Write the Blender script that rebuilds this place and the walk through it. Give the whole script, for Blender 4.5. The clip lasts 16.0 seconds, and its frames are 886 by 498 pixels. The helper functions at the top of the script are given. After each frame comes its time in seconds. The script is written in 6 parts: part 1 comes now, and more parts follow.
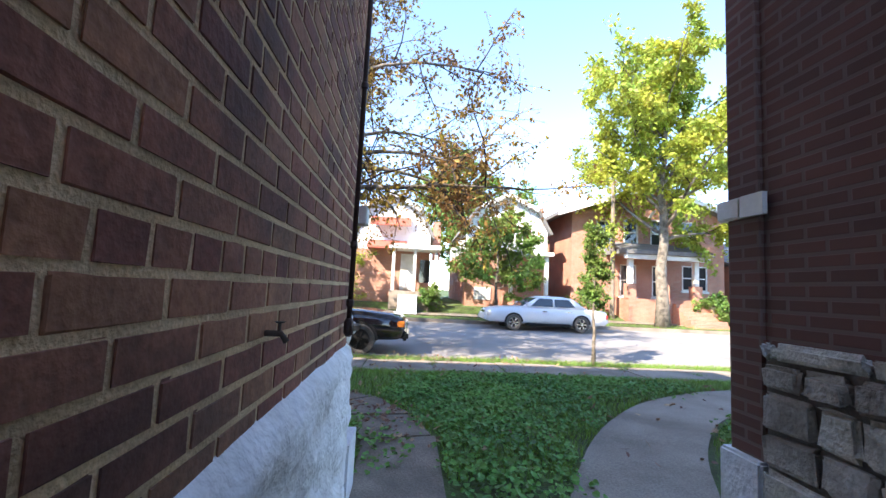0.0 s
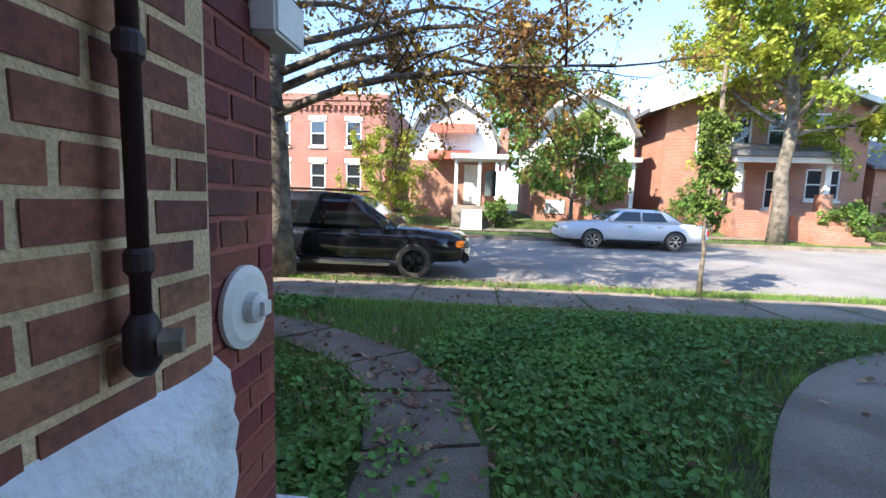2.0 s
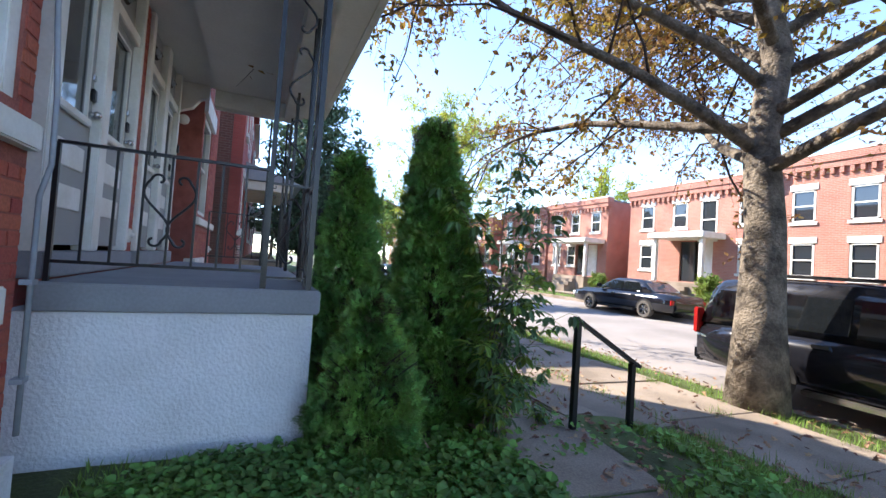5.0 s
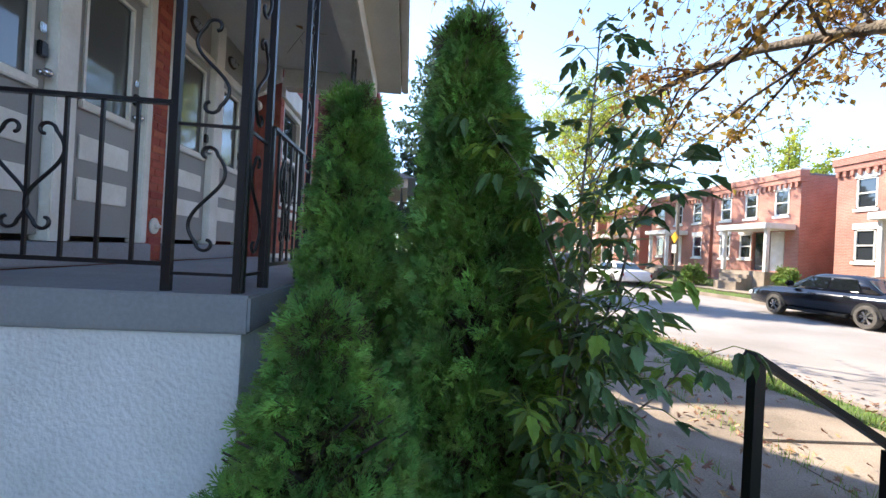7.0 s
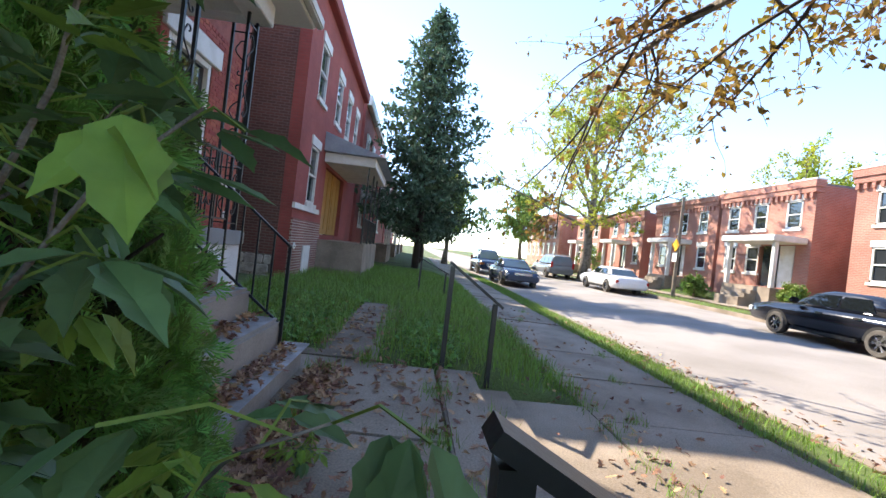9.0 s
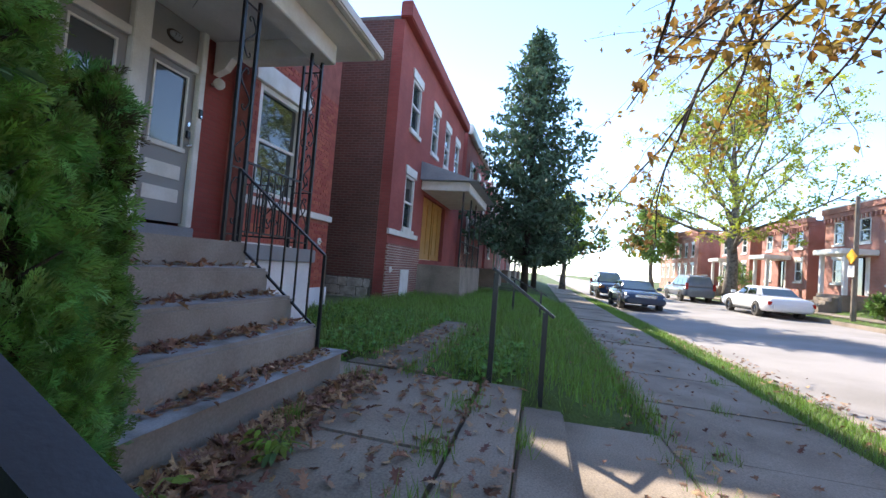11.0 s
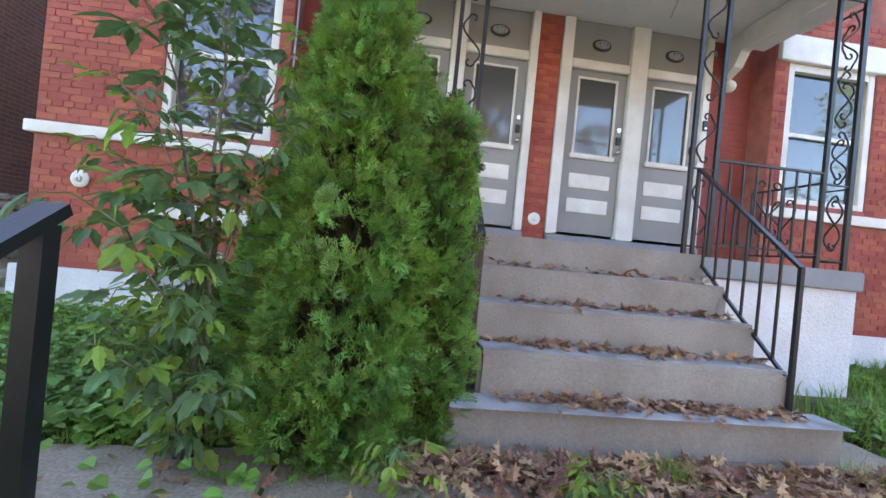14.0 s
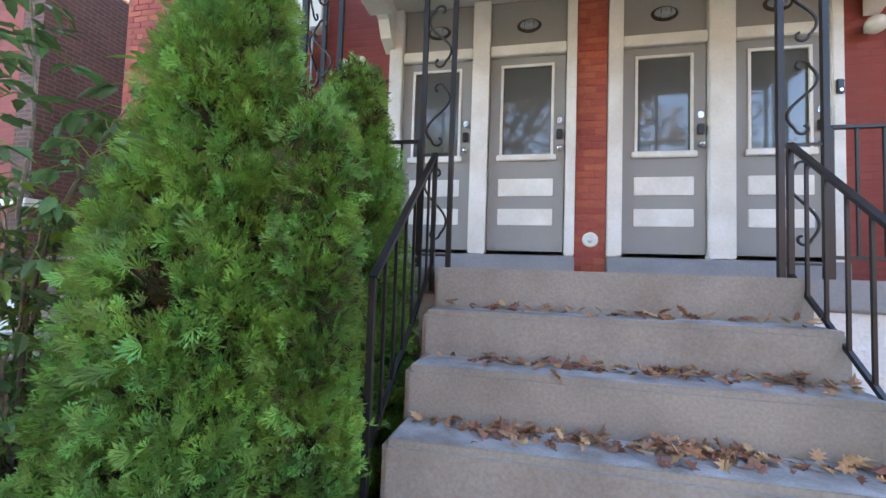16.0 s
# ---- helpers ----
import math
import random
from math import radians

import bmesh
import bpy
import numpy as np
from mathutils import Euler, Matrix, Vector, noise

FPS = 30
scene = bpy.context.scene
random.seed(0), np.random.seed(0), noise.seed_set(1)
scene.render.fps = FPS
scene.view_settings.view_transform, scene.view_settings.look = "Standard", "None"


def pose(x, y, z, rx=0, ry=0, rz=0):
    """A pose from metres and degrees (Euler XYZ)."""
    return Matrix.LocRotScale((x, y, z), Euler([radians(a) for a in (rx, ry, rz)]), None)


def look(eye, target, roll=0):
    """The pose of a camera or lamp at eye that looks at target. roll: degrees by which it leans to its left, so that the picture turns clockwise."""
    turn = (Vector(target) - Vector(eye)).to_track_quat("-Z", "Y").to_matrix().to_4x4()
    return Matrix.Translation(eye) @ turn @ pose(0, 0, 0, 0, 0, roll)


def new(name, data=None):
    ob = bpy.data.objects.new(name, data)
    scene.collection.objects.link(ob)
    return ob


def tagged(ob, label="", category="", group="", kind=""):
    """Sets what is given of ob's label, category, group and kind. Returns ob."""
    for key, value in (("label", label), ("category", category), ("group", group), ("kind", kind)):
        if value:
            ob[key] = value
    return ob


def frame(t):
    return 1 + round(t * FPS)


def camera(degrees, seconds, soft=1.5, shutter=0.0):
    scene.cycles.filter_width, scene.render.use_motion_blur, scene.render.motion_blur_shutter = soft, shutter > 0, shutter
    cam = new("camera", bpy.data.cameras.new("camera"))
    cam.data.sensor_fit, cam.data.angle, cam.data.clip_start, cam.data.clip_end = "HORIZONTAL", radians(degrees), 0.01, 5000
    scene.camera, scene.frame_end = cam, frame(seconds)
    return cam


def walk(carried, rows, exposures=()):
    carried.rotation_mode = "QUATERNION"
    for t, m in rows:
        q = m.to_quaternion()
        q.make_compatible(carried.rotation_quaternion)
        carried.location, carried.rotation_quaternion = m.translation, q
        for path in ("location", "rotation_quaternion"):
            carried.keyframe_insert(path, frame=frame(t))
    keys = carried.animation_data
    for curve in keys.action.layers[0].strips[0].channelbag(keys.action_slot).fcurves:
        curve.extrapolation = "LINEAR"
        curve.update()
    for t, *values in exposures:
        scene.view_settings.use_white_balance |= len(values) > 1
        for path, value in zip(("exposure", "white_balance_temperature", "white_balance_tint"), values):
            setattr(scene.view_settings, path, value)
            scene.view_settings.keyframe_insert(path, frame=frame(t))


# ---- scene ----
cam = camera(92.3, 16.0)
PATH = [
    (0, (0.895, -2.633, 1.081), (1.041, -0.647, 1.269), 2.8),
    (0.5, (0.96, -2.18, 1.058), (1.08, -0.185, 0.989), 2.2),
    (1, (0.997, -1.714, 1.074), (0.986, 0.269, 0.811), 3.1),
    (1.5, (1.036, -1.322, 1.064), (1.007, 0.665, 0.836), 2.4),
    (2, (1.095, -0.863, 1.09), (0.939, 1.118, 0.864), 1.8),
    (2.5, (1.14, -0.422, 1.071), (0.972, 1.559, 0.855), 0.8),
    (3, (1.19, -0.004, 1.092), (0.62, 1.906, 0.927), 2.3),
    (3.5, (1.079, 0.332, 1.127), (-0.059, 1.975, 1.18), 6.5),
    (4, (0.946, 0.644, 1.117), (-0.686, 1.794, 1.242), 7.3),
    (4.5, (0.798, 0.934, 1.105), (-0.994, 1.82, 1.179), 6.4),
    (5, (0.559, 1.286, 1.118), (-1.272, 2.088, 1.182), 3.9),
    (5.2, (0.455, 1.428, 1.116), (-1.409, 2.151, 1.162), 4.2),
    (7.3, (-0.905, 2.62, 1.083), (-2.901, 2.744, 1.097), 3.9),
    (7.5, (-1.043, 2.792, 1.064), (-3.04, 2.898, 1.08), 4.8),
    (8, (-1.423, 3.284, 0.982), (-3.422, 3.355, 0.986), 3.9),
    (8.5, (-1.802, 3.614, 0.95), (-3.794, 3.793, 0.959), 4.7),
    (8.7, (-1.884, 3.712, 0.943), (-3.876, 3.885, 0.943), 5.8),
    (10.8, (-2.093, 4.632, 0.8), (-4.073, 4.361, 0.879), 3.4),
    (11, (-2.167, 4.695, 0.788), (-4.115, 4.251, 0.862), 4.5),
    (11.5, (-2.301, 4.832, 0.732), (-4.02, 3.811, 0.787), 5.9),
    (12, (-2.444, 4.932, 0.704), (-3.898, 3.558, 0.73), 3.9),
    (12.5, (-2.689, 4.995, 0.69), (-3.872, 3.383, 0.716), 4.1),
    (13, (-2.875, 5.074, 0.641), (-3.507, 3.176, 0.651), 5.1),
    (13.5, (-3.03, 5.097, 0.659), (-3.268, 3.111, 0.648), 3.8),
    (14, (-3.328, 5.097, 0.69), (-3.529, 3.108, 0.695), 5.6),
    (14.5, (-3.526, 5.081, 0.69), (-3.279, 3.096, 0.674), 4.4),
    (15, (-3.729, 4.91, 0.705), (-3.288, 2.959, 0.729), 3.2),
    (15.5, (-4.052, 4.635, 0.75), (-3.675, 2.671, 0.78), 3),
    (16, (-4.396, 4.39, 0.824), (-3.97, 2.439, 0.93), 1.9),
]
walk(cam, [(t, look(eye, target, roll)) for t, eye, target, roll in PATH],
     [(0, 2.55, 7000, 13), (0.5, 2.5, 7000, 13), (1.5, 2.2, 6800, 11), (2, 2.1, 6700, 10), (2.5, 2.28, 6700, 10), (3.5, 1.95, 6400, 12), (5, 2.2, 6900, 14), (7.5, 2.28, 7300, 12), (8.5, 2.22, 7400, 12), (11, 2.1, 6900, 12), (11.5, 2.6, 6800, 12), (12, 3.2, 7000, 12), (12.5, 3.5, 7500, 12), (13.5, 3.7, 8200, 13), (14.5, 3.65, 8200, 13), (16, 3.65, 8200, 13)])

# ---------- world, sun ----------
SUN_AZ, SUN_EL = radians(228.0), radians(39.0)   # azimuth from +y turning to +x
world = bpy.data.worlds.new("sky"); scene.world = world; world.use_nodes = True
wn = world.node_tree
sky = wn.nodes.new("ShaderNodeTexSky"); sky.sky_type = 'NISHITA'; sky.sun_disc = False
sky.sun_elevation, sky.sun_rotation = SUN_EL, SUN_AZ
sky.air_density, sky.dust_density, sky.ozone_density = 0.8, 0.0, 4.0
wn.nodes["Background"].inputs[1].default_value = 0.15
wn.links.new(sky.outputs[0], wn.nodes["Background"].inputs[0])
sd = bpy.data.lights.new("sun", 'SUN'); sd.energy = 3.0; sd.angle = radians(0.6); sd.color = (1.0, 0.95, 0.86)
sun = new("sun", sd)
to_sun = Vector((math.sin(SUN_AZ) * math.cos(SUN_EL), math.cos(SUN_AZ) * math.cos(SUN_EL), math.sin(SUN_EL)))
sun.matrix_world = look(to_sun * 60, (0, 0, 0))

# ---------- materials ----------
def mat(name, col, rough=0.8, var=0.25, scale=3.0, fine=60.0, bump=0.3, metal=0.0, rnd=0.0, col2=None, spec=0.4, dist=0.004, trans=0.0, isl=0.0):
    m = bpy.data.materials.new(name); m.use_nodes = True
    n, l = m.node_tree.nodes, m.node_tree.links
    b = n["Principled BSDF"]
    b.inputs["Roughness"].default_value = rough; b.inputs["Metallic"].default_value = metal
    b.inputs["Specular IOR Level"].default_value = spec
    tc = n.new("ShaderNodeTexCoord")
    n1 = n.new("ShaderNodeTexNoise"); n1.inputs["Scale"].default_value = scale; n1.inputs["Detail"].default_value = 5
    n2 = n.new("ShaderNodeTexNoise"); n2.inputs["Scale"].default_value = fine; n2.inputs["Detail"].default_value = 3
    geo = n.new("ShaderNodeNewGeometry")
    for q in (n1, n2): l.new(geo.outputs["Position"], q.inputs["Vector"])
    mix = n.new("ShaderNodeMix"); mix.data_type = 'RGBA'
    c2 = col2 or tuple(c * (1 - var) for c in col)
    mix.inputs[6].default_value = (*col, 1); mix.inputs[7].default_value = (*c2, 1)
    r1 = n.new("ShaderNodeMapRange"); r1.inputs[1].default_value = 0.38; r1.inputs[2].default_value = 0.66
    l.new(n1.outputs["Fac"], r1.inputs[0]); l.new(r1.outputs[0], mix.inputs[0])
    hsv = n.new("ShaderNodeHueSaturation")
    r2 = n.new("ShaderNodeMapRange"); r2.inputs[1].default_value = 0.3; r2.inputs[2].default_value = 0.7
    r2.inputs[3].default_value = 1 - var * 0.6; r2.inputs[4].default_value = 1 + var * 0.6
    l.new(n2.outputs["Fac"], r2.inputs[0]); l.new(mix.outputs[2], hsv.inputs["Color"])
    val = r2.outputs[0]
    if rnd or isl:
        src = n.new("ShaderNodeObjectInfo").outputs["Random"] if rnd else geo.outputs["Random Per Island"]
        amp = rnd or isl
        r3 = n.new("ShaderNodeMapRange"); r3.inputs[3].default_value = 1 - amp; r3.inputs[4].default_value = 1 + amp
        l.new(src, r3.inputs[0])
        mu = n.new("ShaderNodeMath"); mu.operation = 'MULTIPLY'
        l.new(val, mu.inputs[0]); l.new(r3.outputs[0], mu.inputs[1]); val = mu.outputs[0]
        hr = n.new("ShaderNodeMapRange"); hr.inputs[3].default_value = 0.5 - amp * 0.05; hr.inputs[4].default_value = 0.5 + amp * 0.06
        l.new(src, hr.inputs[0]); l.new(hr.outputs[0], hsv.inputs["Hue"])
    l.new(val, hsv.inputs["Value"]); l.new(hsv.outputs[0], b.inputs["Base Color"])
    if bump:
        bp = n.new("ShaderNodeBump"); bp.inputs["Strength"].default_value = bump; bp.inputs["Distance"].default_value = dist
        l.new(n2.outputs["Fac"], bp.inputs["Height"]); l.new(bp.outputs[0], b.inputs["Normal"])
    if trans:
        tr = n.new("ShaderNodeBsdfTranslucent"); ms = n.new("ShaderNodeMixShader"); ms.inputs[0].default_value = trans
        l.new(hsv.outputs[0], tr.inputs[0]); l.new(b.outputs[0], ms.inputs[1]); l.new(tr.outputs[0], ms.inputs[2])
        l.new(ms.outputs[0], n["Material Output"].inputs[0])
    return m

def brick_mat(name, c1, c2, mortar, rough=0.85, bw=0.215, bh=0.07, gap=0.012):
    m = bpy.data.materials.new(name); m.use_nodes = True
    n, l = m.node_tree.nodes, m.node_tree.links
    b = n["Principled BSDF"]; b.inputs["Roughness"].default_value = rough
    geo = n.new("ShaderNodeNewGeometry"); sp = n.new("ShaderNodeSeparateXYZ"); l.new(geo.outputs["Position"], sp.inputs[0])
    ad = n.new("ShaderNodeMath"); l.new(sp.outputs[0], ad.inputs[0]); l.new(sp.outputs[1], ad.inputs[1])
    cb = n.new("ShaderNodeCombineXYZ"); l.new(ad.outputs[0], cb.inputs[0]); l.new(sp.outputs[2], cb.inputs[1])
    t = n.new("ShaderNodeTexBrick"); l.new(cb.outputs[0], t.inputs["Vector"])
    t.inputs["Scale"].default_value = 1.0; t.inputs["Brick Width"].default_value = bw; t.inputs["Row Height"].default_value = bh
    t.inputs["Mortar Size"].default_value = gap; t.inputs["Color1"].default_value = (*c1, 1); t.inputs["Color2"].default_value = (*c2, 1)
    t.inputs["Mortar"].default_value = (*mortar, 1); t.inputs["Mortar Smooth"].default_value = 0.3
    nz = n.new("ShaderNodeTexNoise"); nz.inputs["Scale"].default_value = 0.9; nz.inputs["Detail"].default_value = 6; l.new(geo.outputs["Position"], nz.inputs["Vector"])
    r = n.new("ShaderNodeMapRange"); r.inputs[1].default_value = 0.3; r.inputs[2].default_value = 0.7; r.inputs[3].default_value = 0.75; r.inputs[4].default_value = 1.15
    l.new(nz.outputs["Fac"], r.inputs[0])
    h = n.new("ShaderNodeHueSaturation"); l.new(t.outputs["Color"], h.inputs["Color"]); l.new(r.outputs[0], h.inputs["Value"])
    l.new(h.outputs[0], b.inputs["Base Color"])
    bp = n.new("ShaderNodeBump"); bp.inputs["Strength"].default_value = 0.5; bp.inputs["Distance"].default_value = 0.006; bp.invert = True
    l.new(t.outputs["Fac"], bp.inputs["Height"]); l.new(bp.outputs[0], b.inputs["Normal"])
    return m

def glass_mat(name, tint=(0.02, 0.025, 0.03), rough=0.03):
    m = bpy.data.materials.new(name); m.use_nodes = True
    b = m.node_tree.nodes["Principled BSDF"]
    b.inputs["Base Color"].default_value = (*tint, 1); b.inputs["Roughness"].default_value = rough
    b.inputs["Specular IOR Level"].default_value = 1.0
    return m

M = {}
M["brick_brown"] = mat("brown_brick", (0.28, 0.112, 0.07), 0.9, 0.4, 2.6, 55, 0.8, rnd=0.25, col2=(0.10, 0.048, 0.038), dist=0.005)
M["brick_brown_j"] = mat("brown_brick_wall", (0.28, 0.112, 0.07), 0.9, 0.4, 2.6, 55, 0.8, isl=0.25, col2=(0.10, 0.048, 0.038), dist=0.005)
M["mortar_tan"] = mat("tan_mortar", (0.66, 0.48, 0.29), 0.95, 0.3, 6, 120, 0.9, dist=0.006)
M["brick_red"] = mat("red_painted_brick", (0.42, 0.095, 0.065), 0.75, 0.25, 1.6, 70, 0.5, rnd=0.16)
M["brick_red_j"] = mat("red_painted_brick_wall", (0.42, 0.095, 0.065), 0.75, 0.25, 1.6, 70, 0.5, isl=0.16)
# corner return: a darker, blotchier red than the front wall
M["brick_return"] = mat("dark_red_painted_brick", (0.22, 0.058, 0.045), 0.8, 0.3, 2.4, 60, 0.6, rnd=0.25, col2=(0.09, 0.03, 0.026))
M["brick_return_j"] = mat("dark_red_painted_brick_wall", (0.22, 0.058, 0.045), 0.8, 0.3, 2.4, 60, 0.6, isl=0.25, col2=(0.09, 0.03, 0.026))
M["mortar_red"] = mat("reddish_mortar", (0.36, 0.12, 0.095), 0.9, 0.3, 6, 100, 0.5)
M["brick_dark"] = brick_mat("dark_old_brick", (0.16, 0.065, 0.05), (0.11, 0.05, 0.04), (0.17, 0.11, 0.09))
M["brick_far"] = brick_mat("far_red_brick", (0.45, 0.17, 0.12), (0.38, 0.135, 0.095), (0.42, 0.26, 0.21))
M["brick_orange"] = brick_mat("far_orange_brick", (0.5, 0.2, 0.125), (0.41, 0.155, 0.095), (0.44, 0.31, 0.24))
M["brick_nb"] = brick_mat("painted_red_brick", (0.36, 0.085, 0.07), (0.32, 0.07, 0.06), (0.30, 0.085, 0.07))
M["brick_band"] = brick_mat("banded_brick", (0.25, 0.08, 0.06), (0.2, 0.07, 0.055), (0.5, 0.42, 0.36))
M["white_stone"] = mat("white_painted_stone", (0.74, 0.75, 0.77), 0.75, 0.10, 4, 22, 1.0, col2=(0.6, 0.6, 0.6), dist=0.02)
M["white_stucco"] = mat("white_painted_stucco", (0.77, 0.78, 0.8), 0.8, 0.08, 2, 45, 0.9, col2=(0.68, 0.69, 0.70), dist=0.012)
M["white"] = mat("white_paint", (0.78, 0.77, 0.73), 0.5, 0.07, 3, 40, 0.15, col2=(0.66, 0.64, 0.58))
M["soffit"] = mat("soffit_paint", (0.74, 0.72, 0.68), 0.6, 0.06, 2, 30, 0.1)
M["grey_door"] = mat("grey_door_paint", (0.29, 0.29, 0.28), 0.5, 0.05, 3, 60, 0.1)
M["grey_deck"] = mat("grey_deck_paint", (0.27, 0.28, 0.30), 0.7, 0.12, 3, 50, 0.3)
M["step"] = mat("grey_brown_concrete_paint", (0.33, 0.30, 0.265), 0.8, 0.2, 2.5, 70, 0.35, col2=(0.26, 0.23, 0.2))
M["tread"] = mat("worn_blue_grey_tread", (0.40, 0.41, 0.43), 0.8, 0.25, 5, 80, 0.3, col2=(0.23, 0.22, 0.21))
M["concrete"] = mat("old_concrete", (0.325, 0.265, 0.21), 0.9, 0.4, 1.3, 70, 0.8, col2=(0.2, 0.16, 0.122))
M["path"] = mat("stained_path_concrete", (0.27, 0.215, 0.165), 0.95, 0.4, 2.2, 70, 0.9, col2=(0.16, 0.125, 0.095), dist=0.01)
M["asphalt"] = mat("worn_asphalt", (0.30, 0.275, 0.26), 0.9, 0.18, 0.5, 60, 0.4, col2=(0.22, 0.2, 0.185))
M["iron"] = mat("black_iron_paint", (0.012, 0.012, 0.014), 0.35, 0.2, 5, 80, 0.15, spec=0.5)
M["lawn"] = mat("lawn_soil", (0.10, 0.15, 0.04), 0.95, 0.3, 0.9, 40, 0.8, col2=(0.055, 0.06, 0.025), dist=0.02)
M["grass"] = mat("grass_blades", (0.19, 0.32, 0.05), 0.6, 0.3, 0.7, 9, 0, isl=0.35, col2=(0.2, 0.31, 0.07), trans=0.3)
M["weed"] = mat("weed_leaves", (0.17, 0.33, 0.065), 0.55, 0.3, 1.2, 14, 0, isl=0.35, col2=(0.11, 0.24, 0.06), trans=0.25)
# dead inner sprays; the dark brown also puts shade between the clumps
M["cedar_inner"] = mat("dead_shaded_inner_sprays", (0.10, 0.075, 0.04), 0.8, 0.3, 5.0, 30, 0, isl=0.4, col2=(0.06, 0.06, 0.025))
M["cedar"] = mat("arborvitae_sprays", (0.21, 0.38, 0.075), 0.55, 0.3, 5.0, 30, 0, isl=0.42, col2=(0.11, 0.26, 0.07), trans=0.15)
M["broad"] = mat("dark_broad_leaves", (0.125, 0.225, 0.085), 0.45, 0.3, 3, 20, 0.1, isl=0.3, trans=0.3)
M["broad_light"] = mat("yellow_green_leaves", (0.24, 0.36, 0.06), 0.5, 0.3, 3, 20, 0.1, isl=0.3, trans=0.4)
M["oak_leaf"] = mat("autumn_oak_leaves", (0.26, 0.13, 0.05), 0.6, 0.3, 0.45, 5, 0, isl=0.35, col2=(0.35, 0.24, 0.04), trans=0.4)
M["dead_leaf"] = mat("dry_fallen_leaves", (0.36, 0.19, 0.12), 0.8, 0.3, 4, 60, 0.2, isl=0.5, col2=(0.31, 0.18, 0.12))
M["leaf_yel"] = mat("yellowing_leaves", (0.44, 0.43, 0.06), 0.6, 0.3, 0.5, 4, 0, isl=0.35, col2=(0.27, 0.36, 0.06), trans=0.45)
M["leaf_grn"] = mat("green_leaves", (0.16, 0.28, 0.06), 0.6, 0.3, 0.5, 4, 0, isl=0.35, col2=(0.2, 0.25, 0.05), trans=0.35)
M["leaf_con"] = mat("conifer_needles", (0.085, 0.145, 0.08), 0.7, 0.3, 0.6, 4, 0, isl=0.35, trans=0.2)
M["bark"] = mat("grey_bark", (0.25, 0.21, 0.165), 0.95, 0.4, 5, 28, 1.0, col2=(0.09, 0.075, 0.06), dist=0.03)
M["bark_dark"] = mat("dark_twig_bark", (0.065, 0.05, 0.042), 0.9, 0.3, 4, 30, 0.4)
M["black_paint"] = mat("black_car_paint", (0.012, 0.013, 0.018), 0.10, 0.1, 2, 20, 0, spec=0.8)
M["white_paint"] = mat("white_car_paint", (0.72, 0.73, 0.74), 0.25, 0.04, 2, 20, 0, spec=0.6)
M["blue_paint"] = mat("dark_blue_car_paint", (0.02, 0.035, 0.075), 0.2, 0.1, 2, 20, 0, spec=0.7)
M["grey_paint"] = mat("grey_car_paint", (0.14, 0.15, 0.16), 0.25, 0.1, 2, 20, 0, spec=0.7)
M["glass"] = glass_mat("window_glass", (0.03, 0.035, 0.04))
M["glass_door"] = glass_mat("door_glass", (0.09, 0.095, 0.09), 0.06)
M["carglass"] = glass_mat("tinted_car_glass", (0.008, 0.01, 0.012))
M["shield"] = glass_mat("windscreen_glass", (0.05, 0.08, 0.10))
M["rubber"] = mat("tyre_rubber", (0.02, 0.02, 0.02), 0.85, 0.2, 8, 60, 0.3)
M["dusty_rubber"] = mat("dusty_tyre_rubber", (0.11, 0.10, 0.088), 0.9, 0.3, 8, 60, 0.3)
M["chrome"] = mat("chrome_trim", (0.6, 0.6, 0.62), 0.2, 0.05, 3, 20, 0, metal=1.0)
M["rim_black"] = mat("black_alloy", (0.025, 0.025, 0.027), 0.3, 0.1, 3, 20, 0, metal=0.6)
M["lamp_amber"] = mat("amber_lamp_lens", (0.5, 0.16, 0.03), 0.2, 0.1, 5, 30, 0)
M["lamp_red"] = mat("red_lamp_lens", (0.4, 0.02, 0.02), 0.2, 0.1, 5, 30, 0)
M["lamp_clear"] = mat("clear_lamp_lens", (0.55, 0.56, 0.57), 0.15, 0.1, 5, 30, 0)
M["shingle"] = mat("grey_shingles", (0.2, 0.19, 0.185), 0.9, 0.3, 2, 30, 0.5)
M["shingle_red"] = mat("red_metal_awning", (0.45, 0.12, 0.08), 0.6, 0.15, 2, 30, 0.1)
M["siding"] = mat("white_siding", (0.8, 0.8, 0.78), 0.6, 0.06, 1.2, 20, 0.1)
M["gold_door"] = mat("golden_varnished_wood", (0.47, 0.23, 0.05), 0.45, 0.2, 3, 30, 0.1)
M["grey_roof"] = mat("grey_metal_roof", (0.3, 0.33, 0.37), 0.5, 0.15, 2, 20, 0.1)
M["stone"] = mat("rough_limestone", (0.52, 0.48, 0.42), 0.95, 0.35, 5, 40, 1.0, col2=(0.3, 0.27, 0.23), rnd=0.25, dist=0.02)
M["mortar_grey"] = mat("grey_mortar", (0.17, 0.15, 0.13), 0.95, 0.3, 5, 60, 0.6)
M["yellow_sign"] = mat("yellow_sign_face", (0.7, 0.36, 0.02), 0.5, 0.05, 4, 30, 0)
M["pole_wood"] = mat("weathered_pole", (0.25, 0.2, 0.15), 0.9, 0.3, 4, 40, 0.5)
M["curtain"] = mat("white_blind", (0.6, 0.6, 0.57), 0.9, 0.1, 4, 30, 0.1)
M["soil"] = mat("dark_soil", (0.07, 0.05, 0.035), 0.95, 0.4, 3, 40, 0.8, dist=0.02)

# ---------- mesh helpers ----------
ORG = {}
def thing(name, loc, label, category, group="", kind=""):
    e = new(name); e.location = loc; ORG[e.name] = Vector(loc)
    return tagged(e, label, category, group, kind)

